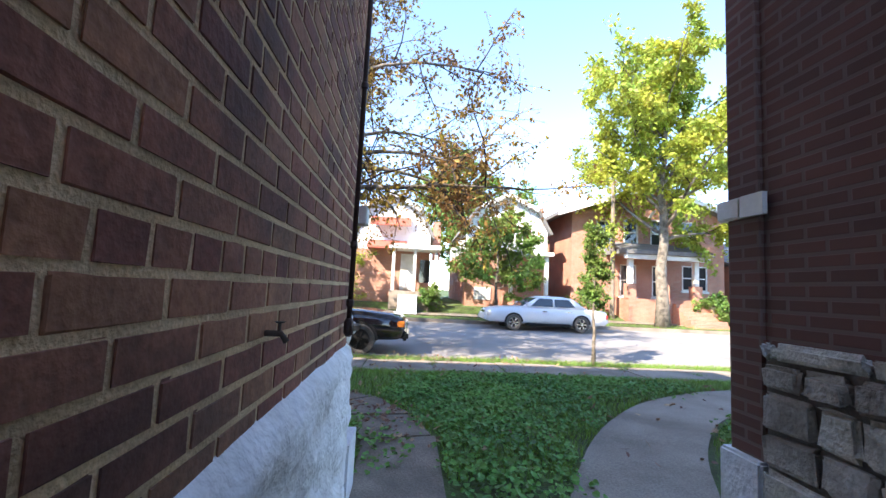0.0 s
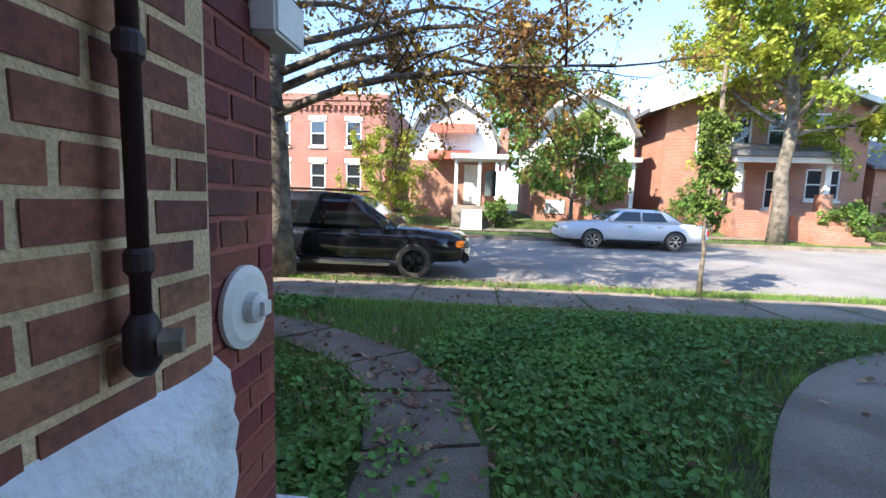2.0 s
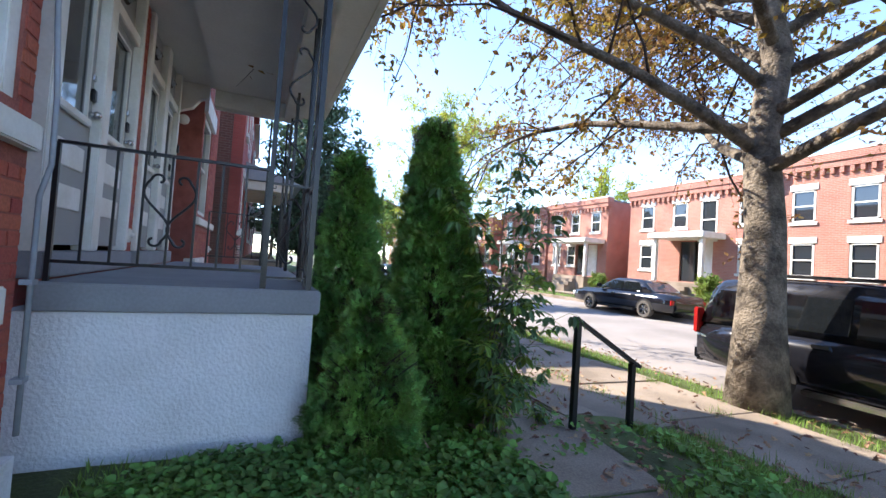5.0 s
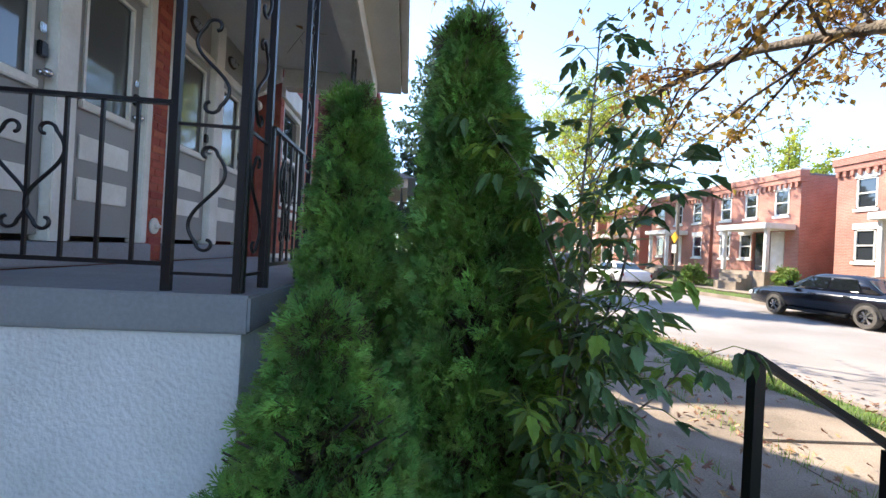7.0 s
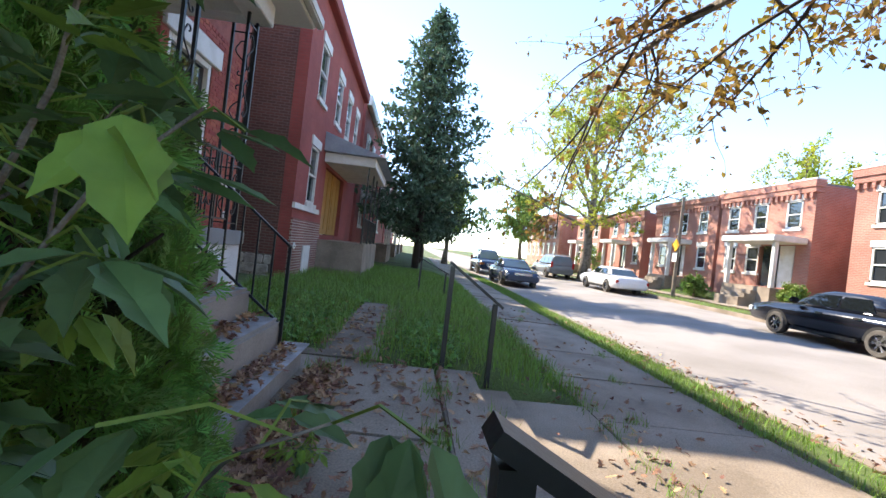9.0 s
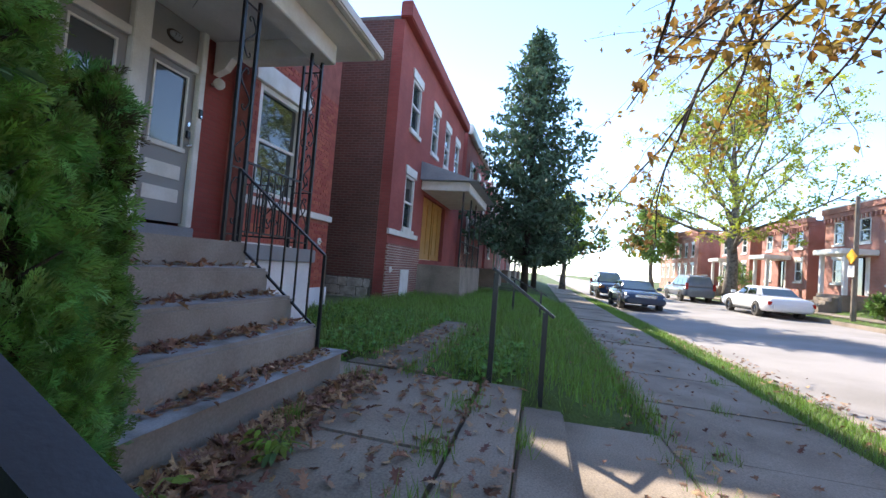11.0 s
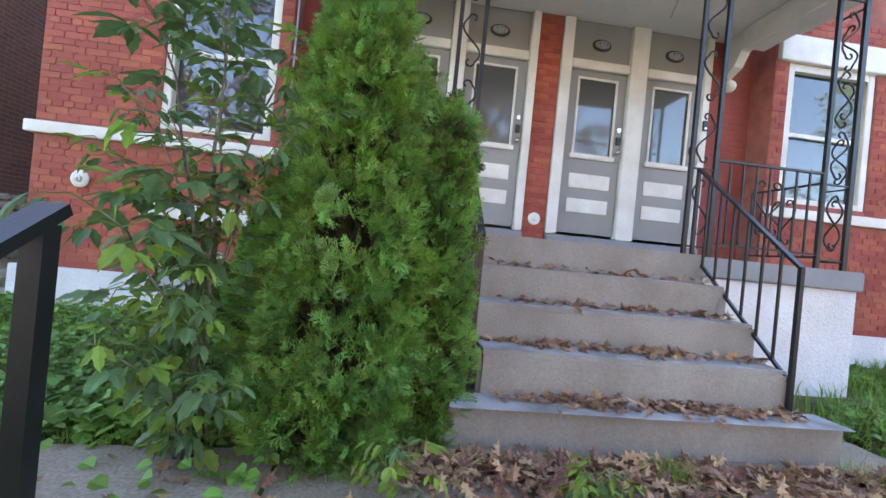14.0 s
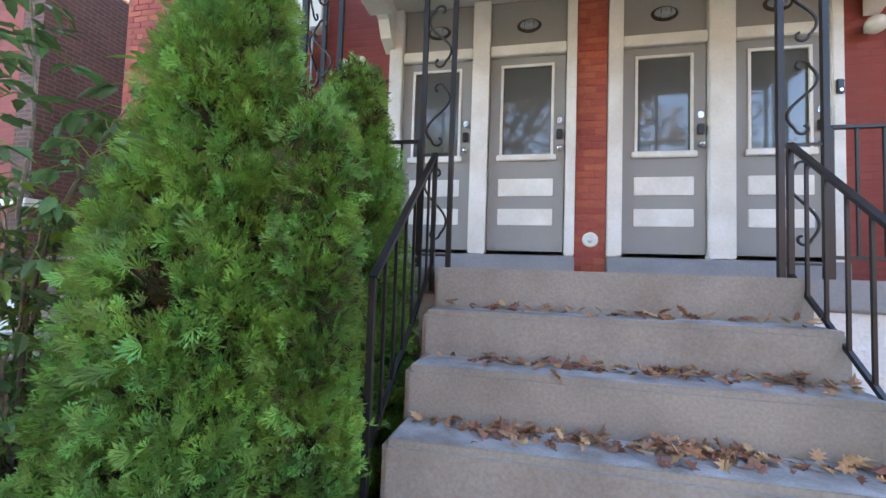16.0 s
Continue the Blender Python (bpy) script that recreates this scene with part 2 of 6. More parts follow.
def mesh_of(name, bm, material, smooth=False):
    me = bpy.data.meshes.new(name); bm.to_mesh(me); bm.free()
    me.materials.append(material)
    if smooth:
        me.polygons.foreach_set("use_smooth", [True] * len(me.polygons))
    return me

def part(name, bm, material, parent=None, label="", smooth=False, kind=""):
    if parent is not None:
        bmesh.ops.translate(bm, verts=bm.verts, vec=-ORG[parent.name])
    ob = new(name, mesh_of(name, bm, material, smooth))
    if parent is not None:
        ob.parent = parent; ORG[ob.name] = ORG[parent.name]
    return tagged(ob, label, kind=kind)

def solid(name, bm, material, label, category, kind="", group="", smooth=False):
    ob = new(name, mesh_of(name, bm, material, smooth)); ORG[ob.name] = Vector((0, 0, 0))
    return tagged(ob, label, category, group, kind)

def box(bm, x0, y0, z0, x1, y1, z1, bevel=0.0):
    m = Matrix.Translation(((x0 + x1) / 2, (y0 + y1) / 2, (z0 + z1) / 2)) @ Matrix.Diagonal((abs(x1 - x0), abs(y1 - y0), abs(z1 - z0), 1))
    r = bmesh.ops.create_cube(bm, size=1, matrix=m)
    if bevel:
        es = list({e for v in r["verts"] for e in v.link_edges})
        bmesh.ops.bevel(bm, geom=es, offset=bevel, segments=2, affect='EDGES')
    return bm

def B(*a, bevel=0.0):
    return box(bmesh.new(), *a, bevel=bevel)

def tube(bm, pts, radii, seg=6, cap=True):
    pts = [Vector(p) for p in pts]
    if not hasattr(radii, "__len__"):
        radii = [radii] * len(pts)
    rings = []
    for i, p in enumerate(pts):
        d = (pts[min(i + 1, len(pts) - 1)] - pts[max(i - 1, 0)]).normalized()
        a = d.orthogonal().normalized() if i == 0 else (a - d * a.dot(d)).normalized()
        b = d.cross(a)
        rings.append([bm.verts.new(p + (a * math.cos(2 * math.pi * k / seg) + b * math.sin(2 * math.pi * k / seg)) * radii[i]) for k in range(seg)])
    for r0, r1 in zip(rings, rings[1:]):
        for k in range(seg):
            bm.faces.new((r0[k], r0[(k + 1) % seg], r1[(k + 1) % seg], r1[k]))
    if cap:
        bm.faces.new(rings[0][::-1]); bm.faces.new(rings[-1])
    return bm

def bar(bm, p0, p1, w, h=None):
    """A square bar from p0 to p1."""
    p0, p1 = Vector(p0), Vector(p1); h = h or w
    d = (p1 - p0); L = d.length
    m = Matrix.Translation((p0 + p1) / 2) @ d.to_track_quat('Z', 'Y').to_matrix().to_4x4() @ Matrix.Diagonal((w, h, L, 1))
    bmesh.ops.create_cube(bm, size=1, matrix=m)
    return bm

def prism(bm, poly, axis, a0, a1):
    """A polygon in the plane across axis, pushed from a0 to a1. axis x: (y, z); y: (x, z); z: (x, y)."""
    def at(u, v, a):
        return {"x": (a, u, v), "y": (u, a, v), "z": (u, v, a)}[axis]
    lo = [bm.verts.new(at(u, v, a0)) for u, v in poly]; hi = [bm.verts.new(at(u, v, a1)) for u, v in poly]
    n = len(poly)
    bm.faces.new(lo[::-1]); bm.faces.new(hi)
    for i in range(n):
        bm.faces.new((lo[i], lo[(i + 1) % n], hi[(i + 1) % n], hi[i]))
    bmesh.ops.recalc_face_normals(bm, faces=bm.faces)
    return bm

def joined(name, verts, faces, material, parent=None, label="", kind="", category=""):
    me = bpy.data.meshes.new(name); me.from_pydata(verts, [], faces); me.materials.append(material)
    ob = new(name, me)
    if parent is not None:
        ob.parent = parent; ob.location = -ORG[parent.name]; ORG[ob.name] = ORG[parent.name]
    return tagged(ob, label, category, "", kind)

def wall_boxes(bm, axis, p0, p1, u0, u1, z0, z1, holes):
    """A wall slab between planes p0 and p1, along u, with rectangular openings (u0, u1, z0, z1), as one skin."""
    us = [u for u in sorted({u0, u1, *[h[0] for h in holes], *[h[1] for h in holes]}) if u0 <= u <= u1]
    zs = [z for z in sorted({z0, z1, *[h[2] for h in holes], *[h[3] for h in holes]}) if z0 <= z <= z1]
    full = {(i, j) for i in range(len(us) - 1) for j in range(len(zs) - 1)
            if not any(h[0] < (us[i] + us[i + 1]) / 2 < h[1] and h[2] < (zs[j] + zs[j + 1]) / 2 < h[3] for h in holes)}
    made = {}
    def v(i, j, p):
        if (i, j, p) not in made:
            made[i, j, p] = bm.verts.new((us[i], p, zs[j]) if axis == "y" else (p, us[i], zs[j]))
        return made[i, j, p]
    for i, j in full:
        for p in (p0, p1):
            bm.faces.new((v(i, j, p), v(i + 1, j, p), v(i + 1, j + 1, p), v(i, j + 1, p)))
        for (di, dj), (a, b) in (((-1, 0), ((i, j), (i, j + 1))), ((1, 0), ((i + 1, j), (i + 1, j + 1))), ((0, -1), ((i, j), (i + 1, j))), ((0, 1), ((i, j + 1), (i + 1, j + 1)))):
            if (i + di, j + dj) not in full:
                bm.faces.new((v(*a, p0), v(*b, p0), v(*b, p1), v(*a, p1)))
    bmesh.ops.recalc_face_normals(bm, faces=bm.faces)
    return bm

GROUND = [(-400, -0.25), (0.4, -0.25), (2.0, -0.28), (4.4, -0.33), (4.9, -0.39), (5.75, -0.60), (7.0, -0.62), (8.3, -0.65), (8.45, -0.65), (8.5, -0.85), (17.0, -0.72), (17.05, -0.31), (18.6, -0.27), (20.0, -0.2), (21.5, 0.15), (24, 0.4), (400, 0.4)]
HOLLOW = [(2.0, 0.0), (2.5, -0.13), (4.5, -0.13), (5.0, -0.22), (5.75, -0.02), (5.9, 0.0)]   # under the landing and its steps
def gz(y, x=99.0):
    z = float(np.interp(y, [p[0] for p in GROUND], [p[1] for p in GROUND]))
    return z + float(np.interp(y, [p[0] for p in HOLLOW], [p[1] for p in HOLLOW])) * float(np.interp(x, [-6.6, -6.45, -2.95, -2.85], [0, 1, 1, 0]))
def road_z(y):
    return float(np.interp(y, [8.45, 12.7, 17.05], [-0.74, -0.54, -0.44]))

# ---------- ground ----------
bm = bmesh.new()
xs = [-400, -150, -80] + [x * 2.0 for x in range(-30, 21)] + [-6.6, -6.45, -2.95, -2.85] + [80, 150, 400]
xs.sort()
ys = sorted({p[0] for p in GROUND} | {2.5, 5.9} | {float(v) for v in range(1, 24)} | {-100.0, -30.0, -10.0, 40.0, 100.0})
grid = [[bm.verts.new((x, y, gz(y, x) + (0.012 * noise.noise((x * 0.6, y * 0.8, 0)) if 0.6 < y < 5 or 18 < y < 24 else 0))) for x in xs] for y in ys]
for r0, r1 in zip(grid, grid[1:]):
    for k in range(len(xs) - 1):
        bm.faces.new((r0[k], r0[k + 1], r1[k + 1], r1[k]))
solid("ground", bm, M["lawn"], "green lawn and soil along a residential street", "ground", "structure", smooth=True)

bm = bmesh.new()
prism(bm, [(8.52, -0.9)] + [(y, road_z(y)) for y in (8.52, 9.5, 11, 12.7, 14.5, 16, 16.98)] + [(16.98, -0.9)], "x", -300, 300)
solid("road", bm, M["asphalt"], "sunlit worn grey asphalt street with tree shadows", "road", "structure")
for nm, y0, y1 in (("kerb_near", 8.3, 8.5), ("kerb_far", 17.0, 17.2)):
    z = gz(8.3) if y0 < 10 else -0.30
    solid(nm, B(-300, y0, z - 0.4, 300, y1, z + 0.012, bevel=0.02), M["concrete"], "worn concrete kerb beside the street", "kerb", "structure")

def slab_walk(name, y0, y1, x0, x1, step, label):
    """A pavement of separate slabs."""
    base = solid(name, B(x0, y0, gz(y1) - 0.2, x1, y1, gz(y1) - 0.02), M["soil"], label, "pavement", "structure")
    n = int((x1 - x0) / step)
    bm = bmesh.new(); box(bm, -step / 2 + 0.012, -(y1 - y0) / 2, -0.05, step / 2 - 0.012, (y1 - y0) / 2, 0.0, bevel=0.008)
    me = mesh_of("slab", bm, M["concrete"])
    for i in range(n):
        o = new("slab", me); o.parent = base
        o.matrix_basis = pose(x0 + (i + 0.5) * step, (y0 + y1) / 2, (gz(y0) + gz(y1)) / 2 + 0.03 + 0.008 * math.sin(i * 2.3), math.degrees(math.atan2(gz(y1) - gz(y0), y1 - y0)), 0.35 * math.sin(i * 1.7), 0)
slab_walk("pavement_near", 5.85, 7.6, -60, 30, 1.5, "grey concrete pavement slabs along the lawn")
slab_walk("pavement_far", 18.7, 20.0, -60, 40, 1.5, "grey concrete pavement across the street")

# ---------- our house ----------
EX, WX, FY = 0.54, -10.35, 0.32          # east and west corners, front of the wings
RE, RW = -1.95, -7.66                   # the recess with the doors
BAND0, BAND1 = 1.49, 1.61
TOP = 7.6
east_win = (-1.82, -0.68, 1.68, 3.40)
west_win = (-9.05, -7.85, 1.68, 3.40)
glassblock = (-1.46, -0.78, -0.02, 0.44)
glassblock_w = (-8.75, -7.95, -0.02, 0.44)

def brick_wall(parent, axis, face, out, u0, u1, z0, z1, holes, bw, bh, gap, proud, m_part, m_rest, near, seed):
    """Courses of single bricks on a wall face; those within near = (ua, ub, za, zb) are objects of their own, the rest one mesh."""
    rng = random.Random(seed)
    def brick_bm(w, h):
        bm = bmesh.new(); box(bm, -w / 2, -0.03, -h / 2, w / 2, proud, h / 2, bevel=0.004)
        for v in bm.verts:
            v.co += Vector((rng.uniform(-.0018, .0018), rng.uniform(-.0015, .0015), rng.uniform(-.002, .002)))
        return bm
    kinds = {}
    verts, faces = [], []
    rows = int((z1 - z0) / bh)
    count = 0
    turn = {("y", 1): pose(0, 0, 0), ("x", 1): pose(0, 0, 0, 0, 0, -90), ("x", -1): pose(0, 0, 0, 0, 0, 90), ("y", -1): pose(0, 0, 0, 0, 0, 180)}[(axis, out)]
    for r in range(rows):
        z = z0 + (r + 0.5) * bh
        head = r % 6 == 5
        L = bw / 2 if head else bw
        u = u0 - (L / 2 if r % 2 else 0)
        while u < u1 - 0.01:
            a, b = max(u, u0) , min(u + L, u1)
            u += L
            if b - a < 0.05:
                continue
            for h in holes:
                if h[2] - 0.02 < z < h[3] + 0.02:
                    if h[0] <= a and b <= h[1]: b = a
                    elif a < h[0] < b: b = h[0]
                    elif a < h[1] < b: a = h[1]
            if b - a < 0.03:
                continue
            w = round(b - a - gap, 3)
            key = (w, rng.randrange(3))
            if key not in kinds:
                kinds[key] = mesh_of("brick", brick_bm(w, bh - gap), m_part)
            c = (a + b) / 2
            loc = (c, face, z) if axis == "y" else (face, c, z)
            m = Matrix.Translation(loc) @ turn @ pose(0, 0, 0, 0, rng.uniform(-.5, .5), rng.uniform(-.4, .4))
            if near[0] < c < near[1] and near[2] < z < near[3] and count < 300:
                o = new("brick", kinds[key]); o.parent = parent; o.matrix_basis = m; count += 1
            else:
                me = kinds[key]; k = len(verts)
                verts += [m @ v.co for v in me.vertices]
                faces += [[i + k for i in p.vertices] for p in me.polygons]
    if verts:
        joined("brickwork", verts, faces, m_rest, parent, "", "stuff")

# side wall along the gangway
wall_side = solid("wall_east", B(EX - 0.35, -14, -0.6, EX - 0.008, -0.01, TOP), M["mortar_tan"], "old brown brick side wall with thick tan mortar joints", "wall", "structure")
corner = solid("wall_corner", B(EX - 0.35, -0.006, -0.6, EX - 0.03, FY - 0.008, TOP), M["mortar_red"], "red painted brick return at the house corner", "wall", "structure")
bm = bmesh.new()
wall_boxes(bm, "y", -0.035, FY - 0.008, RE, EX - 0.36, -0.6, TOP, [east_win, glassblock])
wall_fe = solid("wall_front_east", bm, M["mortar_red"], "red painted brick front wall with a tall window", "wall", "structure")
bm = bmesh.new()
wall_boxes(bm, "y", -0.035, FY - 0.008, WX, RW, -0.6, TOP, [west_win, glassblock_w])
wall_fw = solid("wall_front_west", bm, M["mortar_red"], "red painted brick front wall beside the porch", "wall", "structure")
solid("wall_west", B(WX, -14, -0.6, WX + 0.3, -0.04, TOP), M["brick_dark"], "dark brick side wall of the house", "wall", "structure")
solid("wall_back", B(WX + 0.31, -14, -0.6, EX - 0.36, -13.7, TOP), M["brick_dark"], "dark brick rear wall of the house", "wall", "structure")
solid("roof_flat", B(WX, -14, TOP + 0.005, EX, FY, TOP + 0.25), M["shingle"], "flat roof of the brick house", "roof", "structure")
bm = bmesh.new()
wall_boxes(bm, "y", -0.3, -0.03, RW - 0.02, RE + 0.02, -0.6, TOP, [(-7.0, -2.8, 0.86, 3.70)])
solid("wall_recess", bm, M["brick_nb"], "red brick wall around the entrance doors", "wall", "structure")
solid("wall_inner", B(RW, -1.6, 0.5, RE, -1.5, 4.0), M["soffit"], "plain inner wall behind the doors", "wall", "structure")

def stone_course(name, x0, x1, z0, z1, y, label, ret=None):
    bm = B(x0, y - 0.12, z0, x1, y + 0.05, z1, bevel=0.008)
    return solid(name, bm, M["white"], label, "trim", "structure")
stone_course("trim_band_east", RE + 0.02, EX + 0.045, BAND0, BAND1, FY, "white painted stone sill band")
stone_course("trim_band_west", WX - 0.045, RW - 0.02, BAND0, BAND1, FY, "white painted stone sill band")
stone_course("trim_lintel_east", -2.1, -0.55, 3.40, 3.72, FY, "white painted stone window lintel")
stone_course("trim_lintel_west", -9.25, -7.68, 3.40, 3.72, FY, "white painted stone window lintel")
stone_course("trim_basement_east", -1.75, -0.6, 0.74, 0.90, FY, "white painted stone lintel of the basement window")
stone_course("trim_basement_west", -9.0, -7.6, 0.74, 0.90, FY, "white painted stone lintel of the basement window")
for nm, x0, x1 in (("plinth_east", RE, EX + 0.05), ("plinth_west", WX - 0.05, RW)):
    bm = bmesh.new(); wall_boxes(bm, "y", FY - 0.3, FY + 0.05, x0, x1, -0.6, 0.13, [(-1.46, -0.78, -0.02, 0.44), (-8.75, -7.95, -0.02, 0.44)])
    solid(nm, bm, M["white_stucco"], "white painted base course of the front wall", "plinth", "structure")

def sash_window(name, x0, x1, z0, z1, y, label, out=1, frame_w=0.09):
    e = thing(name, ((x0 + x1) / 2, y, z0), label, "window", kind="structure")
    bm = bmesh.new(); s = out
    for a, b, c, d in ((x0, x0 + frame_w, z0, z1), (x1 - frame_w, x1, z0, z1), (x0 + frame_w, x1 - frame_w, z1 - frame_w, z1), (x0 + frame_w, x1 - frame_w, z0, z0 + 0.07)):
        box(bm, a, y - 0.14 * s, c, b, y - 0.02 * s, d, bevel=0.006)
    part("window_frame", bm, M["white"], e)
    zm = (z0 + z1) / 2
    part("meeting_rail", B(x0 + frame_w, y - 0.13 * s, zm - 0.025, x1 - frame_w, y - 0.06 * s, zm + 0.025), M["white"], e)
    part("pane", B(x0 + frame_w, y - 0.1 * s, zm + 0.025, x1 - frame_w, y - 0.092 * s, z1 - frame_w), M["glass"], e)
    part("pane", B(x0 + frame_w, y - 0.12 * s, z0 + 0.07, x1 - frame_w, y - 0.112 * s, zm - 0.025), M["glass"], e)
    return e
sash_window("window_1", *east_win, FY, "tall white sash window reflecting trees and sky")
sash_window("window_2", *west_win, FY, "tall white sash window beside the porch")

def glass_blocks(name, x0, x1, z0, z1):
    e = thing(name, (x0, FY, z0), "basement window of wavy glass blocks", "window", kind="structure")
    part("surround", B(x0, FY - 0.2, z0, x1, FY - 0.1, z1), M["mortar_grey"], e)
    n = 4
    for i in range(n):
        for j in range(3):
            w, h = (x1 - x0) / n, (z1 - z0) / 3
            part("glass_block", B(x0 + i * w + 0.01, FY - 0.11, z0 + j * h + 0.01, x0 + (i + 1) * w - 0.01, FY - 0.04, z0 + (j + 1) * h - 0.01, bevel=0.012), M["lamp_clear"], e)
glass_blocks("window_3", *glassblock)

# side plinth: rough white painted stone
bm = bmesh.new()
n_u, n_z = 230, 40
vs = []
for i in range(n_u + 1):
    y = -6 + 6.0 * i / n_u
    row = []
    for j in range(n_z + 1):
        z = -0.5 + 1.235 * j / n_z
        d = 0.05 + 0.03 * noise.noise((y * 3.0, z * 8.0 + y, 1)) + 0.018 * noise.noise((y * 8, z * 22 + y * 3, 4)) + 0.008 * noise.noise((y * 20, z * 45, 9)) - 0.03 * max(0, 0.3 - abs(noise.noise((y * 1.6, z * 5.0 + y * 1.2, 7))) * 2.5)
        if j == n_z: d = 0.0
        if j == n_z - 1: d *= 0.7
        row.append(bm.verts.new((EX - 0.01 + d, y, z + (0.012 * noise.noise((y * 4, 0, 0)) if j >= n_z - 1 else 0))))
    vs.append(row)
for a, b in zip(vs, vs[1:]):
    for j in range(n_z):
        bm.faces.new((a[j], b[j], b[j + 1], a[j + 1]))
bot = [bm.verts.new((EX - 0.3, r[0].co.y, -0.5)) for r in vs]
end = vs[-1]
ei = [bm.verts.new((EX - 0.3, v.co.y, v.co.z)) for v in end]
for j in range(n_z):
    bm.faces.new((end[j], ei[j], ei[j + 1], end[j + 1]))
solid("plinth_side", bm, M["white_stone"], "lumpy white painted stone foundation along the side wall", "plinth", "structure", smooth=True)

# porch slab, white walls, steps
SX0, SX1, SY, SZ = -7.42, -2.62, 1.74, 0.85
solid("porch_floor", B(SX0, 0.12, SZ - 0.17, SX1, SY, SZ, bevel=0.012), M["grey_deck"], "grey painted concrete porch floor slab", "porch", "structure")
solid("porch_base_east", B(-3.82, -0.02, -0.6, SX1 - 0.03, SY - 0.04, SZ - 0.175), M["white_stucco"], "white painted rough stucco porch wall", "wall", "structure")
solid("porch_base_west", B(SX0 + 0.03, -0.02, -0.6, -5.74, SY - 0.04, SZ - 0.175), M["white_stucco"], "white painted rough stucco porch wall", "wall", "structure")
steps = thing("porch_steps", (-4.78, 2.4, -0.3), "five worn grey painted concrete steps with dry leaves", "steps", kind="structure")
LZ = -0.30
edges = [(1.80, 0.85), (2.22, 0.62), (2.50, 0.39), (2.78, 0.16), (3.05, -0.08)]
for i, (y, z) in enumerate(edges):
    x0, x1 = (-5.74, -3.82) if i < 4 else (-5.92, -3.62)
    if i == 0: x0, x1, = -5.74, -3.82
    yb = 1.0 if i == 0 else edges[i - 1][0] - 0.02
    if i == 0:
        bm = B(x0, SY + 0.004, LZ - 0.2, x1, y + 0.16, z, bevel=0.02)
    else:
        bm = B(x0, yb + 0.17 if i == 1 else yb + 0.0, LZ - 0.2, x1, y, z, bevel=0.025)
    if i == 4:
        for v in bm.verts:
            if v.co.y > 2.9 and abs(v.co.x + 4.78) > 1.0: v.co.y -= 0.1
    part("step", bm, M["step"], steps)
    if i: part("tread", B(x0 + 0.03, edges[i - 1][0] + (0.17 if i == 1 else 0.004), z + 0.001, x1 - 0.03, y - 0.03, z + 0.004), M["tread"], steps)

# porch roof
roof = thing("porch_roof", (-5.0, 1.0, 3.35), "white painted porch canopy with beam and overhanging eave", "porch roof", kind="structure")
part("beam", B(SX0 + 0.1, 1.56, 3.36, SX1 - 0.1, 1.84, 3.62, bevel=0.01), M["white"], roof)
part("beam", B(SX1 - 0.34, 0.51, 3.36, SX1 - 0.1, 1.555, 3.62, bevel=0.01), M["white"], roof)
part("beam", B(SX0 + 0.1, 0.51, 3.36, SX0 + 0.34, 1.555, 3.62, bevel=0.01), M["white"], roof)
part("soffit", B(SX0 + 0.1, -0.02, 3.70, SX1 - 0.1, 1.84, 3.74), M["soffit"], roof)
part("eave", B(SX0 - 0.35, 0.51, 3.625, SX1 + 0.35, 2.2, 3.69, bevel=0.01), M["soffit"], roof)
part("gutter", B(SX0 - 0.42, 2.205, 3.66, SX1 + 0.42, 2.31, 3.80, bevel=0.02), M["white"], roof)
part("gutter", B(SX1 + 0.355, 0.51, 3.66, SX1 + 0.43, 2.2, 3.80, bevel=0.02), M["white"], roof)
part("gutter", B(SX0 - 0.43, 0.51, 3.66, SX0 - 0.355, 2.2, 3.80, bevel=0.02), M["white"], roof)
bm = bmesh.new()
prism(bm, [(0.51, 3.75), (2.2, 3.75), (0.51, 4.35)], "x", SX0 - 0.3, SX1 + 0.3)
part("shingles", bm, M["shingle"], roof)
for x in (-2.72, -7.32):
    bm = bmesh.new(); s = 1 if x > -5 else -1
    prism(bm, [(0.02, 3.69), (0.42, 3.69), (0.42, 3.5), (0.3, 3.45), (0.2, 3.3), (0.02, 3.22)], "x", x - 0.12 if s > 0 else x, x if s > 0 else x + 0.12)
    part("corbel", bm, M["white"], roof)

